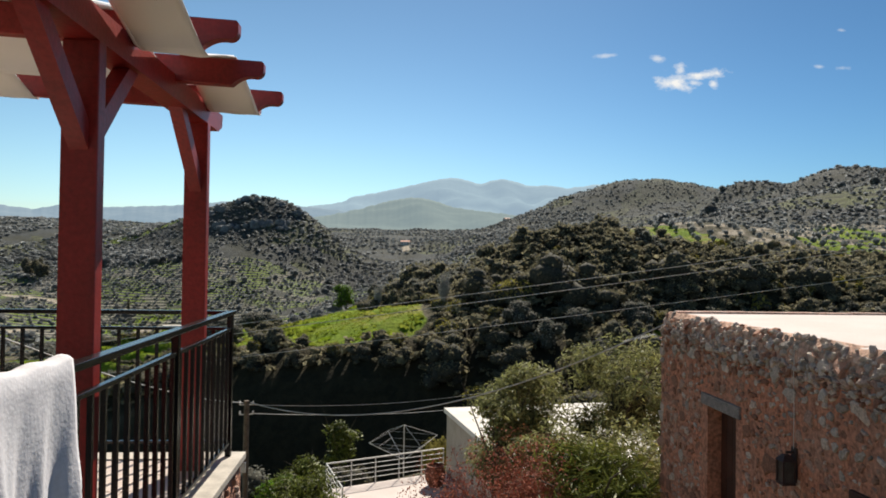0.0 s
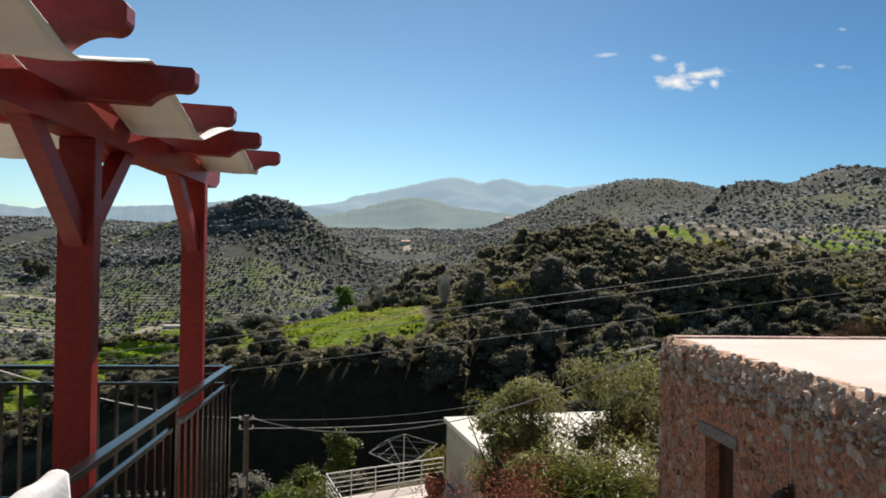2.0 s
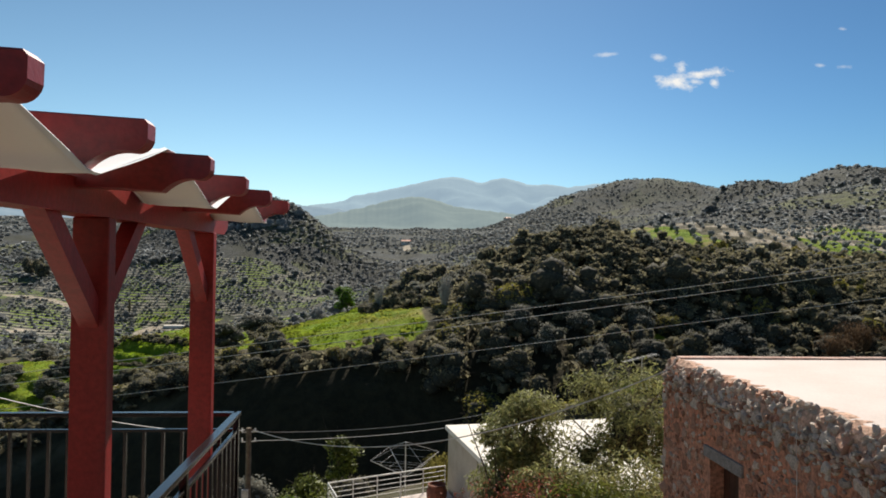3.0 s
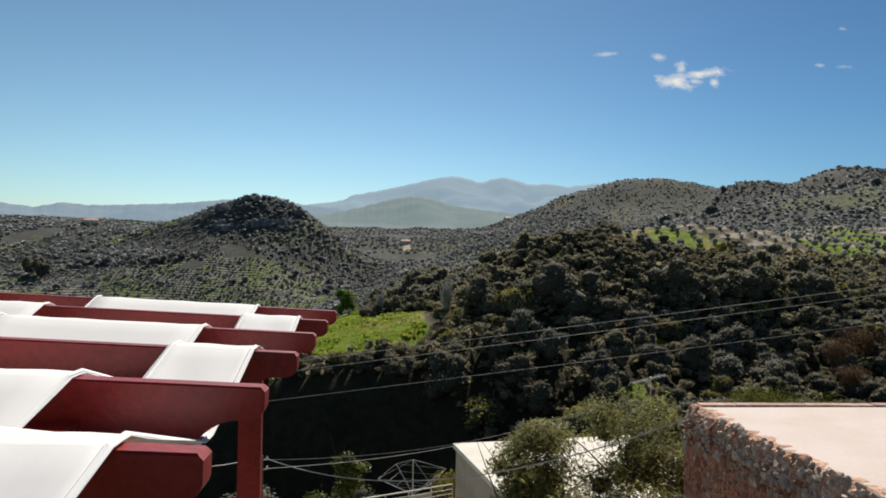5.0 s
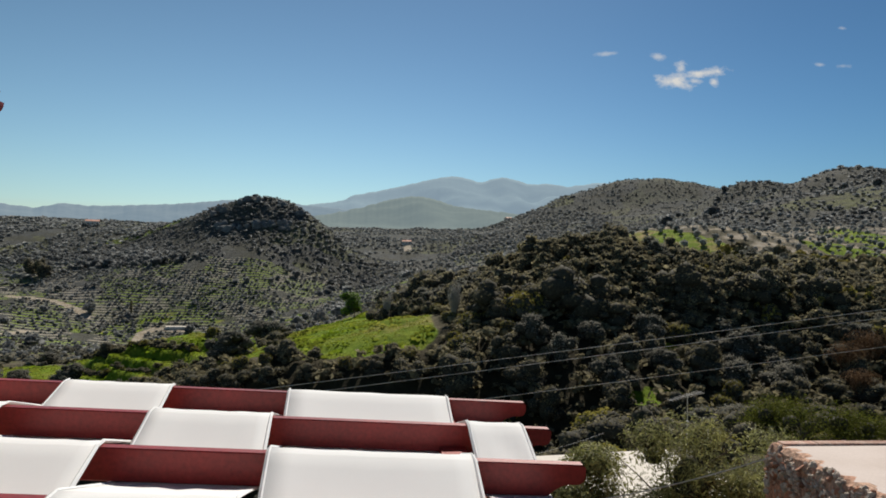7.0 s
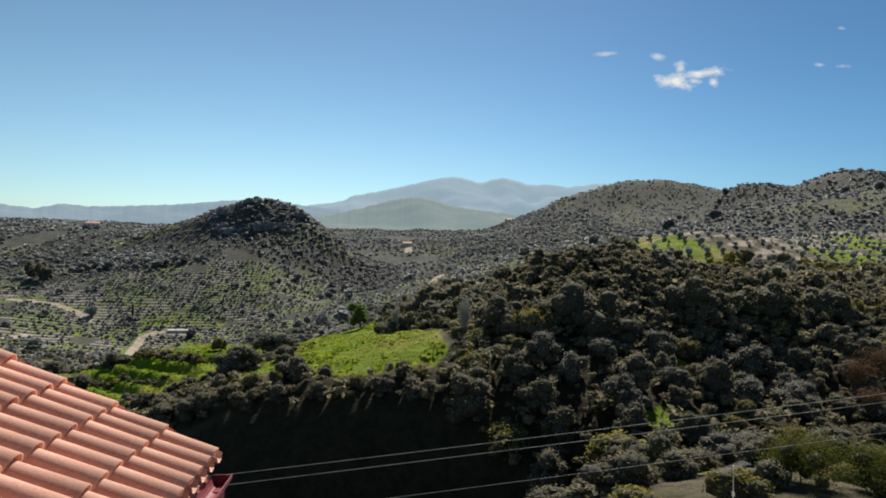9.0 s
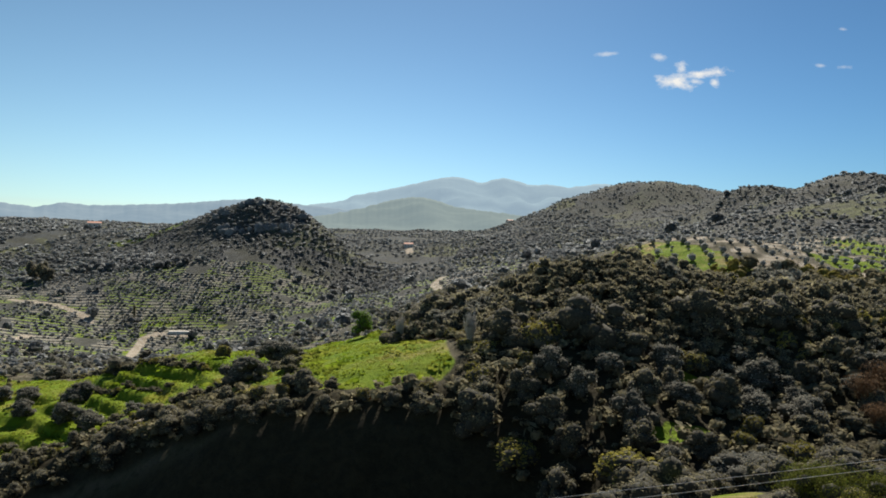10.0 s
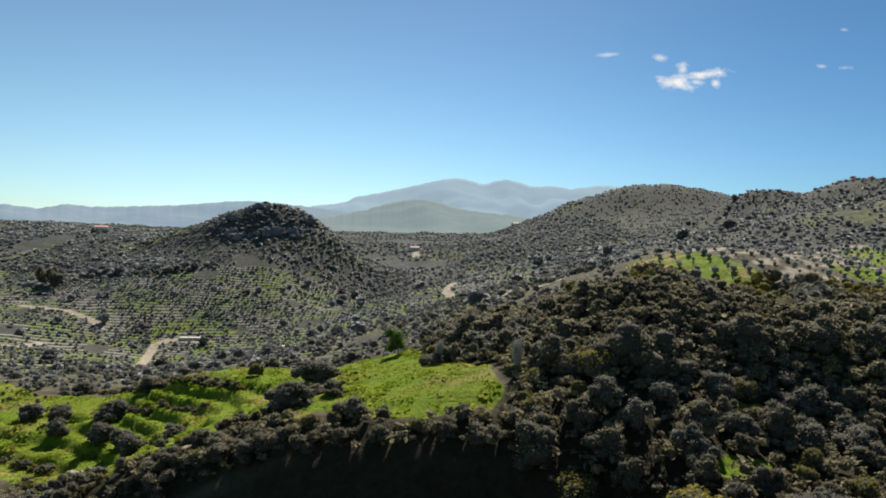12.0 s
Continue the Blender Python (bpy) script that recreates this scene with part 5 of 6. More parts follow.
def sticks(segs):
    """Thin tapered three-sided sticks: (start, end, radius)."""
    a, b = np.array([g[0] for g in segs]), np.array([g[1] for g in segs])
    r = np.array([g[2] for g in segs])[:, None]
    d = b - a
    d /= np.linalg.norm(d, axis=1)[:, None]
    u = np.cross(d, np.array([0.3, 0.9, 0.2]))
    u /= np.linalg.norm(u, axis=1)[:, None]
    w = np.cross(d, u)
    ring = [u * math.cos(k * 2.094) + w * math.sin(k * 2.094) for k in range(3)]
    v = np.stack([a + q * r for q in ring] + [b + q * r * 0.45 for q in ring], 1).reshape(-1, 3)
    f = np.arange(len(segs))[:, None, None] * 6 + np.array([[0, 1, 4, 3], [1, 2, 5, 4], [2, 0, 3, 5]])[None]
    return v, f.reshape(-1, 4)


# bare reddish twiggy shrub in front of the white house
def twig_shrub(x, y, top, w, seed, thick=1.0, mat=None, leaves=2000, name="bare_shrub", label="bare reddish-brown shrub of fine twigs in the garden"):
    rs = np.random.RandomState(seed)
    base = on_ground(x, y)
    h = top - base
    segs = []
    for k in range(46):
        a, q = rs.uniform(0, 6.28), rs.uniform(0.1, 1)
        p0 = np.array((rs.uniform(-0.15, 0.15), rs.uniform(-0.15, 0.15), -0.2))
        p1 = np.array((math.cos(a) * w * 0.32 * q, math.sin(a) * w * 0.32 * q, h * rs.uniform(0.4, 0.65)))
        segs.append((p0, p1, 0.014 * thick))
        for j in range(7):
            s = p0 + (p1 - p0) * rs.uniform(0.45, 1.0)
            e = s + np.array((rs.uniform(-0.3, 0.3) * w * 0.6, rs.uniform(-0.3, 0.3) * w * 0.6, h * rs.uniform(0.12, 0.38)))
            segs.append((s, e, 0.007 * thick))
            for i in range(4):
                s2 = s + (e - s) * rs.uniform(0.3, 0.95)
                segs.append((s2, s2 + np.array((rs.uniform(-0.16, 0.16), rs.uniform(-0.16, 0.16), rs.uniform(0.02, 0.22))) * thick ** 0.5, 0.004 * thick))
    verts, faces = sticks(segs)
    ob = flat_mesh(name, verts, faces, mat or M_TWIG)
    ob.location = (x, y, base)
    leaf_v, leaf_f = leaf_cloud(rs, np.array([[0, 0, h * 0.72]]), np.array([[w * 0.42, w * 0.42, h * 0.30]]), leaves, 0.028 * thick, shell=(0.2, 1.25))
    if leaves:
        flat_mesh("dry_leaves", leaf_v, leaf_f, mat or M_TWIG, ob)
    return tagged(ob, label, "shrub" if name == "bare_shrub" else "tree", "bare shrubs" if name == "bare_shrub" else "bare trees")


twig_shrub(1.5, 10.9, -1.45, 2.4, 1)
twig_shrub(0.6, 11.6, -2.0, 1.8, 2)
twig_shrub(2.2, 12.6, -1.9, 2.2, 3)
for k, (x, y, h, w) in enumerate(((63, 97, 5.0, 6.5), (68, 100, 5.5, 7.0), (72, 95, 5.0, 7.0), (60, 90, 4.0, 5.0), (77, 101, 5.5, 7.0))):
    twig_shrub(x, y, on_ground(x, y) + h, w, 40 + k, 5.0, M_BROWNTWIG, 900, "bare_tree", "brown leafless tree with a haze of twigs in the wood")
for k, (x, y, h, w) in enumerate(((8.5, 111, 6.0, 3.0), (-1.8, 134, 5.0, 2.6))):
    twig_shrub(x, y, on_ground(x, y) + h, w, 60 + k, 4.0, M_DEADWOOD, 0, "dead_tree", "bleached dead tree standing out of the bushes")

# woods on the near slopes
VARIANTS = []
SIZES = {M_OAK.name: (7.0, 5.2), M_GREYLEAF.name: (6.2, 5.4), M_GOLDLEAF.name: (5.4, 3.8)}
for k in range(12):
    mat = (M_OAK, M_OAK, M_OAK, M_GREYLEAF, M_OAK, M_GREYLEAF, M_OAK, M_GOLDLEAF, M_OAK, M_GREYLEAF, M_GREYLEAF, M_GOLDLEAF)[k]
    name, label = {"dark_evergreen_leaf": ("evergreen_oak", "dark rounded evergreen oak on the wooded slope"),
                   "grey_green_leaf": ("wild_olive", "grey-green wild olive on the wooded slope"),
                   "yellow_green_leaf": ("broom_bush", "yellow-green bushy tree on the wooded slope")}[mat.name]
    w, h = SIZES[mat.name]
    VARIANTS.append((tree(name, 300 + k, w, h, 0.35, mat, 1250, 0.19, label, "tree", 22, 1.3, 0.20, 0.86, "trees of the near woods"), mat))
LIGHT = {}
for k, mat in enumerate((M_OAK, M_OAK, M_OAK, M_GREYLEAF, M_GREYLEAF, M_GOLDLEAF)):
    w, h = SIZES[mat.name]
    LIGHT.setdefault(mat.name, []).append(joined("crown", crown_groups(400 + k, w, h, 0.3, mat, 250, 0.40, 10, 1.2, 0.80)))
for v, _ in VARIANTS:
    v.location = (0, -400 - 20 * VARIANTS.index((v, _)), on_ground(0, -400))


def scatter(rs, n, x0, x1, y0, y1, keep, gap):
    """Up to n places where keep is true, no nearer to one another than gap(x, y)."""
    cells, out = {}, []
    xs, ys = rs.uniform(x0, x1, n * 14), rs.uniform(y0, y1, n * 14)
    ok = keep(xs, ys)
    for x, y in zip(xs[ok].tolist(), ys[ok].tolist()):
        g = gap(x, y)
        i, j = int(x // 14), int(y // 14)
        if any(math.hypot(x - a, y - b) < g for p in (-1, 0, 1) for q in (-1, 0, 1) for a, b in cells.get((i + p, j + q), ())):
            continue
        cells.setdefault((i, j), []).append((x, y))
        out.append((x, y))
        if len(out) >= n:
            break
    return out


def bearing(x, y):
    return np.degrees(np.arctan2(x, y))


rs = np.random.RandomState(21)


def in_wood(x, y):
    return (np.abs(bearing(x, y) - 5) < 44) & (forest(x, y) > 0.0)


def on_ridge(x, y):
    """True where the wood is a close, low canopy, on the upper slope."""
    return (x > 12) & (y > 104 + 0.12 * np.abs(x - 40))


places = scatter(rs, 700, -110, 155, 60, 178, lambda x, y: in_wood(x, y) & ~on_ridge(x, y), lambda x, y: 2.7 + 0.5 * math.sin(x * 0.7) + (1.5 if x > 10 and y < 104 else 0))
near_count = len(places)
places += scatter(rs, 1500, 8, 150, 104, 186, lambda x, y: in_wood(x, y) & on_ridge(x, y), lambda x, y: 1.75 + 0.006 * max(0, y - 120))
# a few trees stand in the dark gully
gully = scatter(rs, 36, -70, 30, 44, 72, lambda x, y: (np.abs(bearing(x, y) - 2) < 40) & (waves(x, y, 20, 23) > 0.2) & (glade(x, y) < -0.3), lambda x, y: 4.0)
ridge_end = len(places)
places += gully
rest_groups = {}
single = 0
for i, (x, y) in enumerate(places):
    tone = float(waves(np.array(x), np.array(y), 28, 31))
    ridge = near_count <= i < ridge_end
    edge = meadow(x, y) > -0.7
    sort = M_GREYLEAF if tone > 0.6 else (M_GOLDLEAF if tone < -0.95 or (edge and rs.rand() < 0.30) or rs.rand() < 0.05 else M_OAK)
    if x > 16 and y < 104 and rs.rand() < 0.40:
        sort = M_GREYLEAF
    if 5 < x < 22 and 95 < y < 125 and rs.rand() < 0.4:
        sort = M_GOLDLEAF
    options = [v for v, m in VARIANTS if m is sort]
    src = options[rs.randint(len(options))]
    if ridge:
        s = rs.uniform(0.30, 0.52) if rs.rand() < 0.93 else rs.uniform(0.6, 1.0)
    else:
        s = rs.uniform(0.4, 0.8) if rs.rand() < 0.8 else rs.uniform(0.8, 1.15)
        if edge:
            s = rs.uniform(0.40, 0.62)
    if x < -20:
        s = min(s, 0.75)
    m = Matrix.Translation((x, y, on_ground(x, y) - (1.5 if x < 14 and y < 114 else 0.5) * s)) @ Matrix.Rotation(rs.uniform(0, 6.28), 4, "Z") @ Matrix.Diagonal((s * rs.uniform(0.8, 1.25), s * rs.uniform(0.8, 1.25), s * rs.uniform(0.8, 1.2), 1))
    if not ridge and single < 240 and (edge or y < 112):
        ob = copy_thing(src, m)
        ob.scale = m.to_scale()
        single += 1
    else:
        me = LIGHT[sort.name][rs.randint(len(LIGHT[sort.name]))]
        rest_groups.setdefault(me.name, (me, []))[1].append(m)
# the great round oak that stands over the wood, and its neighbours
for x, y, s in ((26, 106, 1.7), (14, 110, 1.25), (60, 118, 1.2), (46, 116, 1.3), (73, 120, 1.3), (3, 146, 1.15), (8, 160, 1.3), (13, 172, 1.25), (2, 156, 0.9)):
    ob = copy_thing(VARIANTS[1][0], Matrix.Translation((x, y, on_ground(x, y) - 1.0)) @ Matrix.Rotation(x, 4, "Z"))
    ob.scale = (s, s, s * 0.9)
# single trees and bushes of the meadow, and the hedges on its terrace banks
def lone(x, y, w, sort, name, label, tall=1.0):
    options = [v for v, m in VARIANTS if m is sort]
    src = options[rs.randint(len(options))]
    base_w = 7.0 if sort is M_OAK else (6.2 if sort is M_GREYLEAF else 5.4)
    s = w / base_w
    if name == "hedge_bush":
        ob = tagged(new(name), label, "bush", "hedges of the terraces")
        crown = new("crown", LIGHT[sort.name][rs.randint(len(LIGHT[sort.name]))])
        crown.parent = ob
        ob.matrix_basis = Matrix.Translation((x, y, on_ground(x, y) - 0.25)) @ Matrix.Rotation(rs.uniform(0, 6.28), 4, "Z") @ Matrix.Diagonal((s, s, s * tall, 1))
        return ob
    ob = copy_thing(src, Matrix.Translation((x, y, on_ground(x, y) - 0.25)) @ Matrix.Rotation(rs.uniform(0, 6.28), 4, "Z"))
    ob.scale = (s, s, s * tall)
    ob.location.z -= 0.10 * w if tall < 1 else 0.0
    ob.name = name
    return tagged(ob, label, "bush", "bushes of the slope") if name == "slope_bush" else tagged(ob, label, "tree", "trees on the meadow")


for x, y, w, sort in ((-27.2, 117.5, 8.0, M_GREYLEAF), (-26.8, 149, 7.5, M_GREYLEAF), (-23.0, 146, 5.5, M_GREYLEAF), (-90.4, 171, 6.5, M_GREYLEAF),
                      (-83, 168, 6.0, M_GREYLEAF), (-70, 162, 7.0, M_GREYLEAF), (-92.5, 204, 6.0, M_GREYLEAF), (-68, 151, 6.5, M_GREYLEAF),
                      (-58.4, 141, 6.0, M_GREYLEAF), (-50, 138, 5.0, M_GREYLEAF), (-79, 157, 5.5, M_GREYLEAF), (-97, 158, 6.5, M_GREYLEAF), (-62, 146, 5.5, M_GREYLEAF), (-105, 178, 6.0, M_GREYLEAF)):
    lone(x, y, w, sort, "olive_tree", "rounded grey olive tree standing in bright grass", 0.8)
for x, y, w in ((-16.5, 104.5, 6.0), (-12.0, 102, 3.0), (-3.4, 132, 5.0), (-20.0, 124, 4.2), (-65.3, 172, 6.5), (-60, 314, 9.0), (-134, 410, 9.0), (-23, 270, 8.0)):
    lone(x, y, w, M_OAK, "evergreen_bush", "dark round evergreen bush on the meadow", 0.85)
for x, y in scatter(rs, 28, 10, 48, 40, 66, lambda x, y: (glade(x, y) < 0.1) & (np.hypot(x - 27, y - 46) > 5), lambda x, y: 2.6):
    lone(x, y, rs.uniform(2.2, 4.2), (M_GOLDLEAF, M_OAK, M_OAK)[rs.randint(3)], "slope_bush", "rough bush on the slope below the houses", 0.8)
lone(-40, 163, 3.6, M_GOLDLEAF, "yellow_bush", "yellow-green bush at the rim of a grass terrace", 1.1)
fresh = tree("fresh_tree", 77, 6.0, 6.0, 0.5, M_FRESH, 2400, 0.20, "bright fresh green tree at the meadow's upper edge", "tree", 10, 1.2, 0.15, 0.7)
fresh.location = (-9.2, 160, on_ground(-9.2, 160) - 0.2)
for (ax, ay), (bx, by), n, w0 in (((-68, 174), (-40, 155.5), 17, 3.0), ((-67, 163), (-47, 150), 12, 2.4), ((-98, 214), (-64, 170), 12, 3.0), ((-30, 116), (-44, 117), 7, 3.0),
                                  ((-44, 117), (-54, 119.5), 4, 3.2), ((-58, 121), (-76, 134), 8, 3.6), ((-28, 160), (-24, 142), 6, 2.6), ((-92, 154), (-72, 140), 7, 3.2), ((-24, 130), (-19, 119), 4, 2.6)):
    for k in range(n):
        t = (k + rs.uniform(-0.3, 0.3)) / n
        lone(ax + (bx - ax) * t, ay + (by - ay) * t + rs.uniform(-0.7, 0.7), rs.uniform(w0 * 0.7, w0 * 1.25), M_OAK if rs.rand() < 0.8 else M_GOLDLEAF, "hedge_bush", "dark bush in the hedge along a terrace bank", 0.75)
for x, y in ((-300, 648), (-310, 656), (-291, 638)):
    lone(x, y, 13.0, M_OAK, "tall_tree", "tall dark tree standing out of the valley groves", 1.5)
cyp = tree("cypress", 78, 3.0, 14.0, 0.3, M_OAK, 900, 0.3, "tall narrow dark cypress in the valley", "tree", 14, 1.2, 0.2, 0.8)
cyp.location = (-187, 544, on_ground(-187, 544))

for v, _ in VARIANTS:
    for c in list(v.children):
        bpy.data.objects.remove(c)
    bpy.data.objects.remove(v)

all_v, all_f, all_m, mats, k = [], [], [], [], 0
for me, ms in rest_groups.values():
    v = np.empty(len(me.vertices) * 3, np.float32)
    me.vertices.foreach_get("co", v)
    v = np.c_[v.reshape(-1, 3), np.ones(len(me.vertices))]
    fs = [list(p.vertices) for p in me.polygons]
    mi = np.empty(len(me.polygons), np.int32)
    me.polygons.foreach_get("material_index", mi)
    ids = []
    for m in me.materials:
        if m not in mats:
            mats.append(m)
        ids.append(mats.index(m))
    for m in ms:
        all_v.append(v @ np.array(m).T)
        all_f += [[a + k for a in f] for f in fs]
        all_m.append(np.array(ids)[mi])
        k += len(v)
me = bpy.data.meshes.new("woodland")
me.from_pydata(np.vstack(all_v)[:, :3].tolist(), [], all_f)
for m in mats:
    me.materials.append(m)
me.polygons.foreach_set("material_index", np.concatenate(all_m).astype(np.int32))
me.polygons.foreach_set("use_smooth", np.array([len(f) == 3 for f in all_f]))
tagged(new("woodland", me), "dense dark evergreen wood further up the slope", "trees", kind="stuff")


def far_trees(name, places, size, flat, mat, label, leaves, spray, seed=1, core=0.8):
    """Many small crowns in one mesh: each a rounded core set all over with leaf sprays."""
    rs = np.random.RandomState(seed)
    forms = []
    for i in range(8):
        q = np.random.RandomState(seed * 9 + i)
        c = q.uniform(-0.4, 0.4, (4, 3)) * (1, 1, 0.6)
        c[0] = 0
        r = q.uniform(0.42, 0.66, (4, 1)) * np.ones((1, 3))
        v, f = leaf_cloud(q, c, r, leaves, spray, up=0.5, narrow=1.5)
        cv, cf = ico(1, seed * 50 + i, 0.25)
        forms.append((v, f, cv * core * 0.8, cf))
    px = np.array(places)
    gz = height(px[:, 0], px[:, 1])
    vs, fs, tris, k = [], [], [], 0
    for i, (x, y) in enumerate(places):
        v, f, cv, cf = forms[rs.randint(8)]
        s = size * (0.5 + 1.1 * rs.rand() ** 1.7)
        a = rs.uniform(0, 6.28)
        c, q = math.cos(a), math.sin(a)
        w = np.vstack([v, cv]) * (s, s, s * flat)
        w = np.c_[w[:, 0] * c - w[:, 1] * q + x, w[:, 0] * q + w[:, 1] * c + y, w[:, 2] + gz[i] + s * flat * 0.6]
        vs.append(w)
        fs.append(f + k)
        tris.append(cf + k + len(v))
        k += len(w)
    me = bpy.data.meshes.new(name)
    quads, tri = np.vstack(fs), np.vstack(tris)
    me.from_pydata(np.vstack(vs).tolist(), [], quads.tolist() + tri.tolist())
    me.polygons.foreach_set("use_smooth", np.arange(len(me.polygons)) >= len(quads))
    me.materials.append(mat)
    return tagged(new(name, me), label, "trees", kind="stuff")


rs = np.random.RandomState(8)
# the olive rows on the slope across the valley
rows = []
for gx in np.arange(0, 330, 5.6):
    for gy in np.arange(205, 345, 6.2):
        x, y = gx + 0.3 * gy - 80 + rs.uniform(-0.7, 0.7), gy + rs.uniform(-0.7, 0.7)
        if grove(x, y) > -0.08 and rs.rand() < 0.93:
            rows.append((x, y))
far_trees("olive_grove", rows, 1.2, 0.95, M_FAROLIVE, "olive trees planted in rows on a grassy slope", 50, 0.24, 3)
rows = [(x + rs.uniform(-0.5, 0.5), y + rs.uniform(-0.5, 0.5)) for x in np.arange(-195, -95, 4.6) for y in np.arange(190, 262, 5.0) if within(x, y, YOUNG_GROVE) > 0.1]
far_trees("young_olives", rows, 0.75, 0.95, M_OAK, "young olive trees planted in rows on grass", 24, 0.3, 13)


def in_view(x, y):
    return (np.abs(bearing(x, y) - 3.5) < 36) & (road_mask(x, y) > 4)


def contour_rows(x0, x1, y0, y1, dx, dy, keep):
    """Trees planted along terraces that follow the slope, one line to each terrace."""
    gy, gx = [g.ravel() for g in np.meshgrid(np.arange(y0, y1, dy), np.arange(x0, x1, dx))]
    ok = keep(gx, gy) & in_view(gx, gy)
    gx, gy = gx[ok] + rs.uniform(-0.3, 0.3, ok.sum()) * dx, gy[ok]
    a, b = orchard_level(gx, gy, height(gx, gy)), orchard_level(gx, gy + dy, height(gx, gy + dy))
    ok = (np.floor(a - 0.3) != np.floor(b - 0.3)) & (rs.rand(len(gx)) < 0.92)
    return list(zip(gx[ok].tolist(), (gy[ok] + rs.uniform(0, dy, ok.sum())).tolist()))


# terraced olive groves of the valley floor and of the plain
rows = contour_rows(-360, 170, 225, 740, 3.0, 1.4, valley)
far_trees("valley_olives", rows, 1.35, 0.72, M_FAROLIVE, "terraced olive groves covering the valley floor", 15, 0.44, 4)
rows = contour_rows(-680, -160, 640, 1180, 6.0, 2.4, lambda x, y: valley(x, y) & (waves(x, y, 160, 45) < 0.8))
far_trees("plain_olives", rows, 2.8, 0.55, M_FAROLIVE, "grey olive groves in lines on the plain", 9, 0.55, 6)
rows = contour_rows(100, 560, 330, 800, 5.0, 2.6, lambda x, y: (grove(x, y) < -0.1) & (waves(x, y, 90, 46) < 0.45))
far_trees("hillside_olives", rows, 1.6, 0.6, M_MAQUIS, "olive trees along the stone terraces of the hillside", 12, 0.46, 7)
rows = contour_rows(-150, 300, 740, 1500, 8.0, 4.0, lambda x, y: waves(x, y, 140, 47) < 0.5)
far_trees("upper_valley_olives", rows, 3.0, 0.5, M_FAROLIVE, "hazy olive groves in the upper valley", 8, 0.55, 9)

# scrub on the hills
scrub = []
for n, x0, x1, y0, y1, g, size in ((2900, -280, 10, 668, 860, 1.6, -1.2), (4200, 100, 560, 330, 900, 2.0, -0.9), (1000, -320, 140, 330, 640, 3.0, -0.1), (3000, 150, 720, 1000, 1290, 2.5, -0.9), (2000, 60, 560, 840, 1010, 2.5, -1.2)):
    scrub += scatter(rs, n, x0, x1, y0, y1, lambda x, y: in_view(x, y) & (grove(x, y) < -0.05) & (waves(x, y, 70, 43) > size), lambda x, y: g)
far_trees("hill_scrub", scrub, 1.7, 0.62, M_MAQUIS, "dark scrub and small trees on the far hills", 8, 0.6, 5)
# shrubs and rough growth on the near part of the valley floor
near_floor = scatter(rs, 1100, -210, 110, 196, 420, lambda x, y: in_view(x, y) & valley(x, y) & (waves(x, y, 22, 51) > -0.5), lambda x, y: 1.6)
far_trees("valley_shrubs", near_floor, 1.9, 0.8, M_GREYLEAF, "rough grey shrubs between the groves of the valley floor", 30, 0.32, 14)
# big dark trees at the foot of the round hill and dotted over the valley
big = scatter(rs, 70, -290, -170, 640, 700, lambda x, y: blob(x, y, -228, 668, 50, 20, -8) > 0, lambda x, y: 5.0)
big += scatter(rs, 30, -130, 20, 590, 690, lambda x, y: waves(x, y, 40, 48) > 0.3, lambda x, y: 9.0)
big += scatter(rs, 80, -280, 140, 300, 600, lambda x, y: in_view(x, y) & valley(x, y), lambda x, y: 9.0)
big += scatter(rs, 60, 150, 430, 350, 780, lambda x, y: in_view(x, y) & (grove(x, y) < -0.05) & (waves(x, y, 80, 49) > 0.3), lambda x, y: 9.0)
far_trees("valley_oaks", big, 4.2, 0.9, M_MAQUIS, "large dark evergreen trees scattered through the groves", 70, 0.30, 10)

# the land behind the near wood, and the undergrowth below its trees
upper = scatter(rs, 1000, 20, 200, 180, 246, lambda x, y: (np.abs(bearing(x, y) - 5) < 42) & (grove(x, y) < -0.04) & (within(x, y, WOOD) < 0.1), lambda x, y: 2.9)
tone = [float(waves(np.array(a), np.array(b), 26, 33)) for a, b in upper]
for sort, lo, hi, name, label in ((M_OAK, -0.5, 0.5, "upper_oaks", "dense dark evergreen oaks on the upper slope"),
                                  (M_GREYLEAF, 0.5, 9, "upper_olives", "grey wild olives in the upper wood"),
                                  (M_GOLDLEAF, -9, -0.5, "upper_brooms", "yellow-green brooms in the upper wood")):
    far_trees(name, [p for p, t in zip(upper, tone) if lo <= t < hi], 2.5, 0.9, sort, label, 44, 0.28, 11)
under = scatter(rs, 3200, -110, 150, 58, 180, lambda x, y: (forest(x, y) > -0.03) & (np.abs(bearing(x, y) - 4) < 40), lambda x, y: 1.7)
far_trees("undergrowth", under, 1.25, 0.9, M_OAK, "dark undergrowth filling the gaps between the trees", 26, 0.30, 12, 0.55)


# limestone crags of the round hill
def crag(x, y, w, h, seed):
    v, f = ico(3, seed, 0.10)
    q = np.random.RandomState(seed)
    for k in range(9):
        d = q.normal(size=3)
        d /= np.linalg.norm(d)
        cut = q.uniform(0.55, 0.85)
        v = v - np.maximum(v @ d - cut, 0)[:, None] * d
    ob = flat_mesh("crag", v * (w, w * 0.7, h) - (0, 0, h * 0.15), f, M_CLIFF)
    ob.location, ob.rotation_euler = (x, y, on_ground(x, y)), (0, 0, q.uniform(-0.5, 0.5))
    return tagged(ob, "weathered grey limestone crag on the round hill", "rock", "crags of the round hill")


for i in range(34):
    x = rs.uniform(-188, -92)
    y = 742 + 0.002 * (x + 138) ** 2 + rs.uniform(-5, 8) if i < 24 else rs.uniform(770, 785)
    crag(x, y, rs.uniform(3.0, 8.0), rs.uniform(3.0, 7.5), 500 + i)

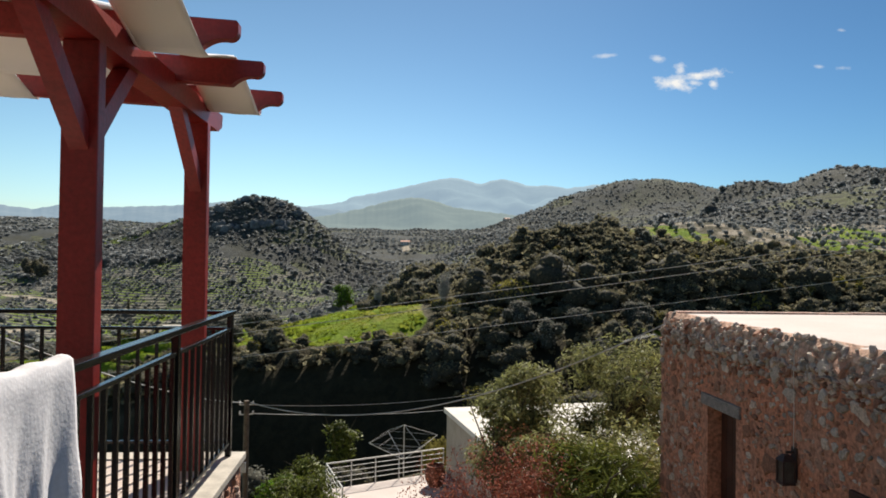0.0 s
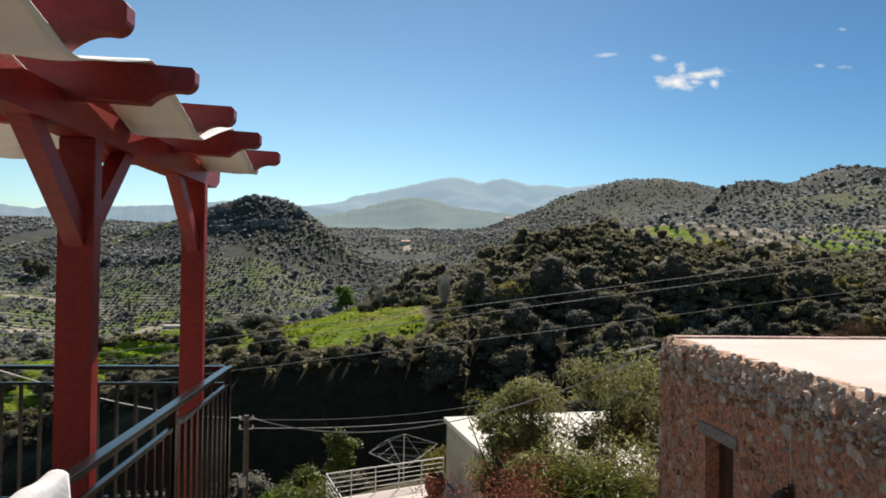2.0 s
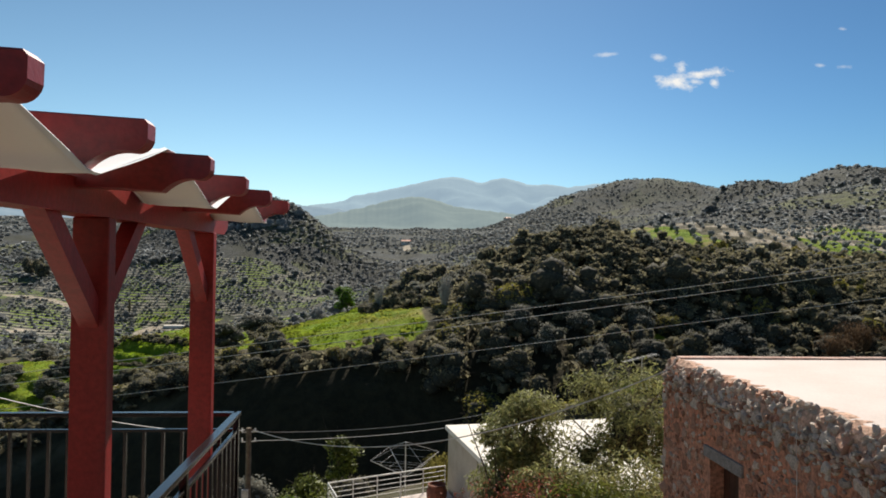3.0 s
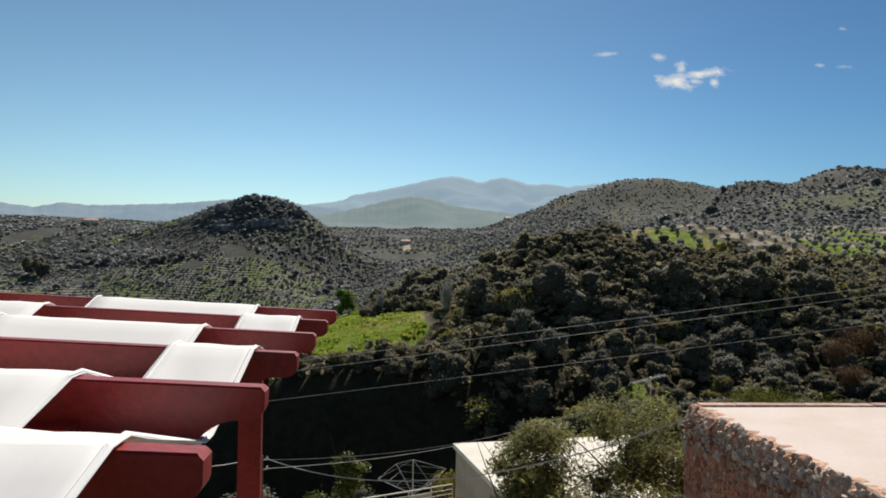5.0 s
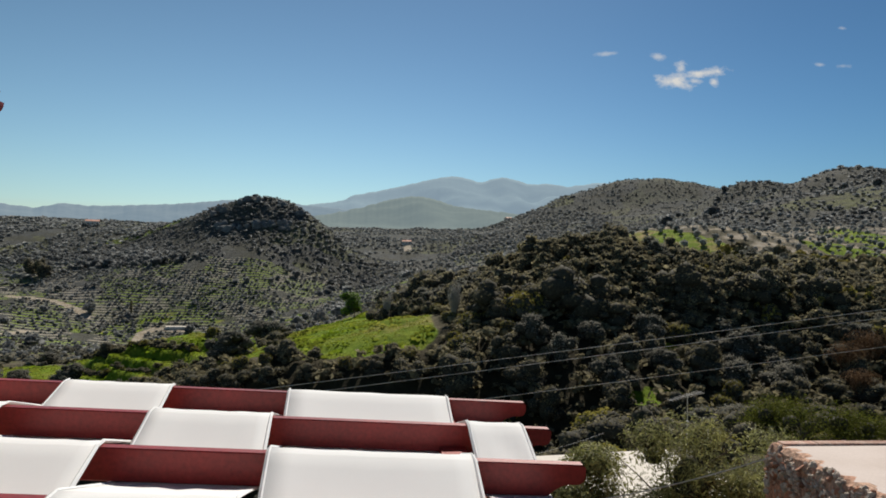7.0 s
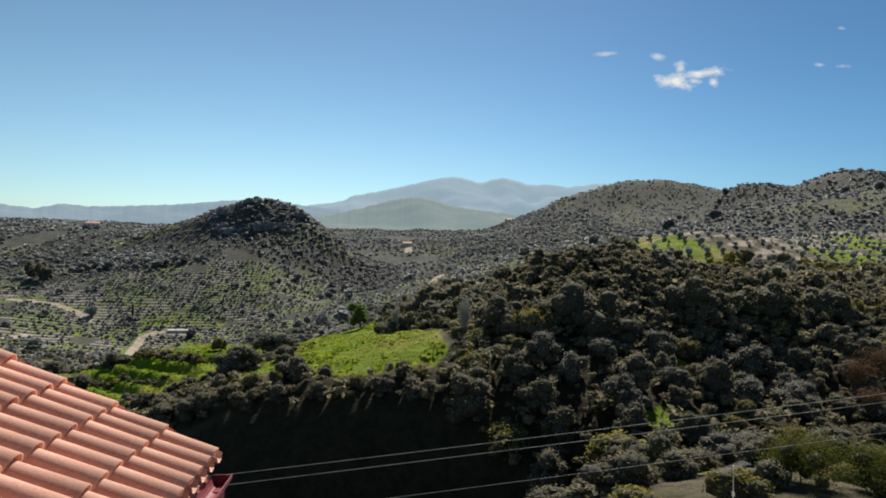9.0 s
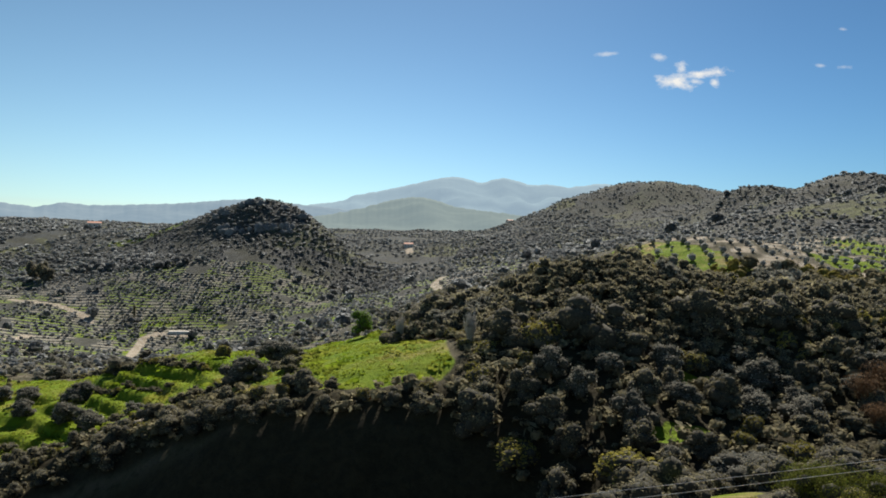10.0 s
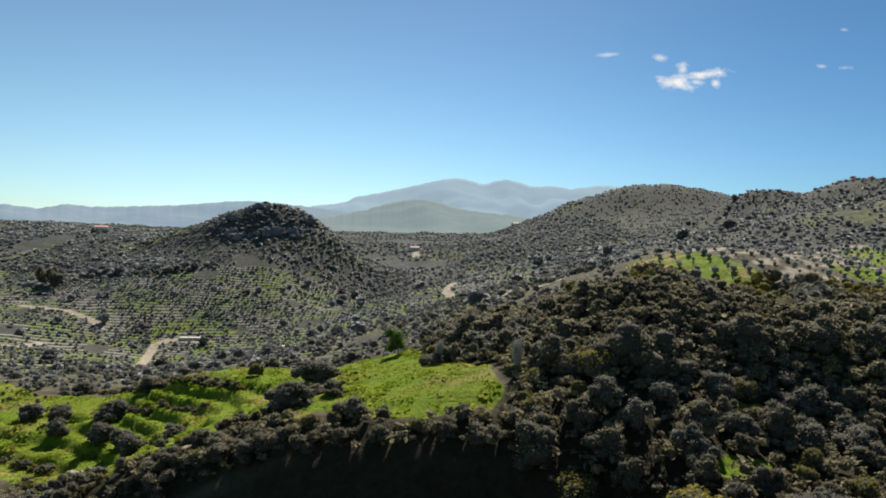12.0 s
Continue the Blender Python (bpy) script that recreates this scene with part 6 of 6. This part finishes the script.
# heaps of pale stones picked off the meadow
for cx, cy in ((-60.5, 145.5), (-64.5, 139), (-67.5, 136), (-31.5, 118)):
    for k in range(7):
        v, f = ico(2, 700 + k, 0.22)
        ob = flat_mesh("field_stone", v * (0.5, 0.4, 0.35), f, M_CAP)
        x, y = cx + rs.uniform(-1.8, 1.8), cy + rs.uniform(-0.9, 0.9)
        ob.location, ob.rotation_euler = (x, y, on_ground(x, y) + 0.12), (0, 0, rs.uniform(0, 6.28))
        tagged(ob, "pale field stone in a heap on the grass", "stone", "heaps of field stones")

# tall grass and weeds on the meadows
n = 40000
gx, gy = rs.uniform(-130, 14, n), rs.uniform(97, 232, n)
ok = (meadow(gx, gy) > 0.03) & (waves(gx, gy, 7, 61) > -0.5)
gx, gy = gx[ok], gy[ok]
gz = height(gx, gy)
s = 0.16 + 0.30 * np.clip(waves(gx, gy, 11, 62) + 0.4, 0, 1.2) * rs.uniform(0.5, 1, len(gx))
a = rs.uniform(0, 6.28, len(gx))
ux, uy = np.cos(a) * s * 1.1, np.sin(a) * s * 1.1
lean = rs.uniform(-0.3, 0.3, (len(gx), 2)) * s[:, None]
v = np.stack([np.c_[gx - ux, gy - uy, gz - 0.05], np.c_[gx + ux, gy + uy, gz - 0.05],
              np.c_[gx + ux * 0.8 + lean[:, 0], gy + uy * 0.8 + lean[:, 1], gz + s], np.c_[gx - ux * 0.8 + lean[:, 0], gy - uy * 0.8 + lean[:, 1], gz + s * 0.8]], 1).reshape(-1, 3)
M_GRASS = material("meadow_grass", (0.18, 0.265, 0.020), 0.8, 0.3, 0.06, 0.4, 0, (0.30, 0.29, 0.07), island=0.3, translucent=0.5, spec=0.05)
tagged(flat_mesh("meadow_grass", v, np.arange(len(v)).reshape(-1, 4), M_GRASS), "tall bright grass and weeds on the meadow", "grass", kind="stuff")


# ---------------------------------------------------------------- pieces: roof tiles, wall stones, floor tiles
def tile_mesh():
    """A tapered half-round clay tile, thick at its lip; it runs along x, its lower end at x = 0."""
    bm = bmesh.new()
    rings = []
    for x, r, lift in ((0.0, 0.088, 0.030), (-0.46, 0.068, 0.0)):
        for t in (0.0, 0.014):
            rings.append([bm.verts.new((x, (r - t) * math.cos(a), lift + (r - t) * math.sin(a) * 0.85)) for a in np.linspace(0.05, math.pi - 0.05, 9)])
    o0, i0, o1, i1 = rings
    for k in range(8):
        bm.faces.new((o0[k], o0[k + 1], o1[k + 1], o1[k]))
        bm.faces.new((i0[k], i1[k], i1[k + 1], i0[k + 1]))
        bm.faces.new((o0[k], i0[k], i0[k + 1], o0[k + 1]))
    bmesh.ops.recalc_face_normals(bm, faces=bm.faces[:])
    for f in bm.faces:
        f.smooth = True
    me = bpy.data.meshes.new("tile")
    bm.to_mesh(me)
    bm.free()
    me.materials.append(M_TERRA)
    return me


TILE = tile_mesh()
roof_tilt = math.atan(ROOF_TAN)
rs = np.random.RandomState(12)
STEP = 0.345
chan_v, chan_f = [], []
for row in range(27):
    y = VERGE_Y - 0.02 - row * 0.20
    for k in range(13 if row < 20 else 4):
        d = k * STEP
        ob = new("roof_tile", TILE)
        ob.parent = roof
        ob.matrix_local = (Matrix.Translation((EAVE_X - 0.02 - d * math.cos(roof_tilt), y + rs.uniform(-0.006, 0.006), EAVE_Z + 0.012 + d * math.sin(roof_tilt)))
                           @ Matrix.Rotation(roof_tilt + rs.uniform(-0.012, 0.012), 4, "Y") @ Matrix.Rotation(rs.uniform(-0.02, 0.02), 4, "Z"))
    for k in range(15):
        d = k * STEP
        for e in range(5):
            a = math.pi + math.pi * e / 4
            for q in (0, 1):
                dd = d + q * 0.40
                chan_v.append((EAVE_X + 0.015 - dd * math.cos(roof_tilt), y + 0.10 + 0.075 * math.cos(a), EAVE_Z - 0.005 + dd * math.sin(roof_tilt) + 0.05 * math.sin(a) + 0.03 + (0.012 if q == 0 else 0)))
        b = len(chan_v) - 10
        chan_f += [(b + 2 * e, b + 2 * e + 1, b + 2 * e + 3, b + 2 * e + 2) for e in range(4)]
channels = flat_mesh("channel_tiles", np.array(chan_v), np.array(chan_f), M_TERRA, roof)
channels["kind"] = "stuff"


def stone_mesh(seed):
    """A flattish lump of stone about 1 across, bulging towards -x."""
    rs = np.random.RandomState(seed)
    n = 8
    bm = bmesh.new()
    ang = np.linspace(0, 2 * math.pi, n + 1)[:-1] + rs.uniform(-0.30, 0.30, n)
    rad = rs.uniform(0.28, 0.60, n)
    rings = []
    for f, x in ((1.0, 0.15), (0.95, -0.55), (0.72, -0.85)):
        rings.append([bm.verts.new((x + rs.uniform(-0.12, 0.12), rad[i] * f * math.cos(ang[i]), rad[i] * f * math.sin(ang[i]))) for i in range(n)])
    top = bm.verts.new((-0.9, 0, 0))
    for r, q in zip(rings, rings[1:]):
        for i in range(n):
            bm.faces.new((r[i], r[(i + 1) % n], q[(i + 1) % n], q[i]))
    for i in range(n):
        bm.faces.new((rings[-1][i], rings[-1][(i + 1) % n], top))
    bmesh.ops.recalc_face_normals(bm, faces=bm.faces[:])
    me = bpy.data.meshes.new("stone")
    bm.to_mesh(me)
    bm.free()
    me.materials.append(M_STONE)
    return me


STONES = [stone_mesh(i) for i in range(14)]
CHIPS = [stone_mesh(i + 20) for i in range(8)]
for me in CHIPS:
    me.materials[0] = M_CHIP


def stone_places(rs, y0, y1, z0, z1, n, blocked):
    out = []
    for _ in range(n * 9):
        y, z = rs.uniform(y0, y1), rs.uniform(z0, z1)
        w = rs.choice((0.07, 0.13, 0.21, 0.33), p=(0.30, 0.30, 0.25, 0.15)) * rs.uniform(0.75, 1.25)
        h = w * rs.uniform(0.45, 1.1)
        if blocked(y, z, w) or any(abs(y - a) < (w + b) * 0.41 and abs(z - c) < (h + d) * 0.41 for a, c, b, d in out):
            continue
        out.append((y, z, w, h))
        if len(out) >= n:
            break
    return out


def in_door(y, z, w):
    return any(y0 - 0.15 - w / 2 < y < y1 + 0.15 + w / 2 and z < top + 0.17 + w / 2 for y0, y1, top in DOORS)


wall_ob = [c for c in stone_house.children if c.name.startswith("wall")][0]
rs = np.random.RandomState(17)
found = stone_places(rs, 4.2, WY1 - 0.02, -2.6, WTOP - 0.08, 1100, in_door)
for y, z, w, h in stone_places(rs, 4.2, WY1 - 0.02, 0.10, 0.36, 330, lambda y, z, w: w > 0.17):
    found.append((y, z, w, h))
# rough top course, standing a little proud of the wall
for y in np.arange(4.2, WY1, 0.019):
    found.append((y + rs.uniform(-0.03, 0.03), rs.uniform(0.24, WTOP + 0.02), rs.uniform(0.05, 0.16), rs.uniform(0.04, 0.12)))
found.sort(key=lambda p: -p[1])
sv, sf, sm, off = [], [], [], 0
for i, (y, z, w, h) in enumerate(found):
    lean = max(0.0, min(1.0, (z - 0.22) / 0.38))
    ledge = max(0.0, min(1.0, (z - 0.02) / 0.30))
    proud = rs.uniform(0.006, 0.034) + ledge * rs.uniform(0.015, 0.060)
    m = Matrix.Translation((WX + 0.004 + 0.09 * lean ** 1.8, y, z)) @ Matrix.Rotation(radians(45) * lean, 4, "Y") @ Matrix.Rotation(rs.uniform(-0.5, 0.5) * (1 + lean), 4, "X") @ Matrix.Rotation(rs.uniform(-0.8, 0.8) * (0.15 + lean), 4, "Z") @ Matrix.Rotation(rs.uniform(-0.4, 0.4) * (0.2 + lean), 4, "Y") @ Matrix.Diagonal((proud, w, h, 1))
    # pale chips grow commoner upwards, painting the sunlit look of the crest
    pale = rs.rand() < 0.12 + 0.55 * max(0.0, min(1.0, (z + 0.25) / 0.55))
    me = CHIPS[rs.randint(8)] if pale else STONES[rs.randint(14)]
    if i < 300:
        ob = new("stone", me)
        ob.parent = wall_ob
        ob.matrix_local = m
    else:
        v = np.array([m @ p.co for p in me.vertices])
        sm += [int(pale)] * len(me.polygons)
        sv.append(v)
        sf += [[a + off for a in p.vertices] for p in me.polygons]
        off += len(v)
me = bpy.data.meshes.new("rubble")
me.from_pydata(np.vstack(sv).tolist(), [], sf)
me.materials.append(M_STONE)
me.materials.append(M_CHIP)
me.polygons.foreach_set("material_index", np.array(sm, np.int32))
ob = new("rubble", me)
ob.parent = wall_ob
ob["kind"] = "stuff"

# stones of the terrace wall below the railing
for y, z, w, h in stone_places(rs, 2.0, RAIL_Y + 0.03, -1.6, -0.1, 170, lambda y, z, w: False):
    m = Matrix.Translation((RAIL_X + 0.068, y, z)) @ Matrix.Rotation(math.pi, 4, "Z") @ Matrix.Diagonal((0.03, w * 1.2, h * 1.2, 1))
    ob = new("stone", STONES[rs.randint(14)])
    ob.parent = parapet
    ob.matrix_local = m

# floor tiles of the terrace
bm = bmesh.new()
box(bm, (0, 0, -0.010), (0.326, 0.326, 0.0), 0.003)
FLOOR_TILE = bpy.data.meshes.new("floor_tile")
bm.to_mesh(FLOOR_TILE)
bm.free()
FLOOR_TILE.materials.append(M_TILE)
for i in range(10):
    for j in range(16):
        ob = new("floor_tile", FLOOR_TILE)
        ob.parent = floor_slab
        ob.matrix_local = Matrix.Translation((RAIL_X - 0.11 - 0.332 * (i + 1), RAIL_Y - 0.11 - 0.332 * (j + 1), rs.uniform(-0.001, 0.001)))
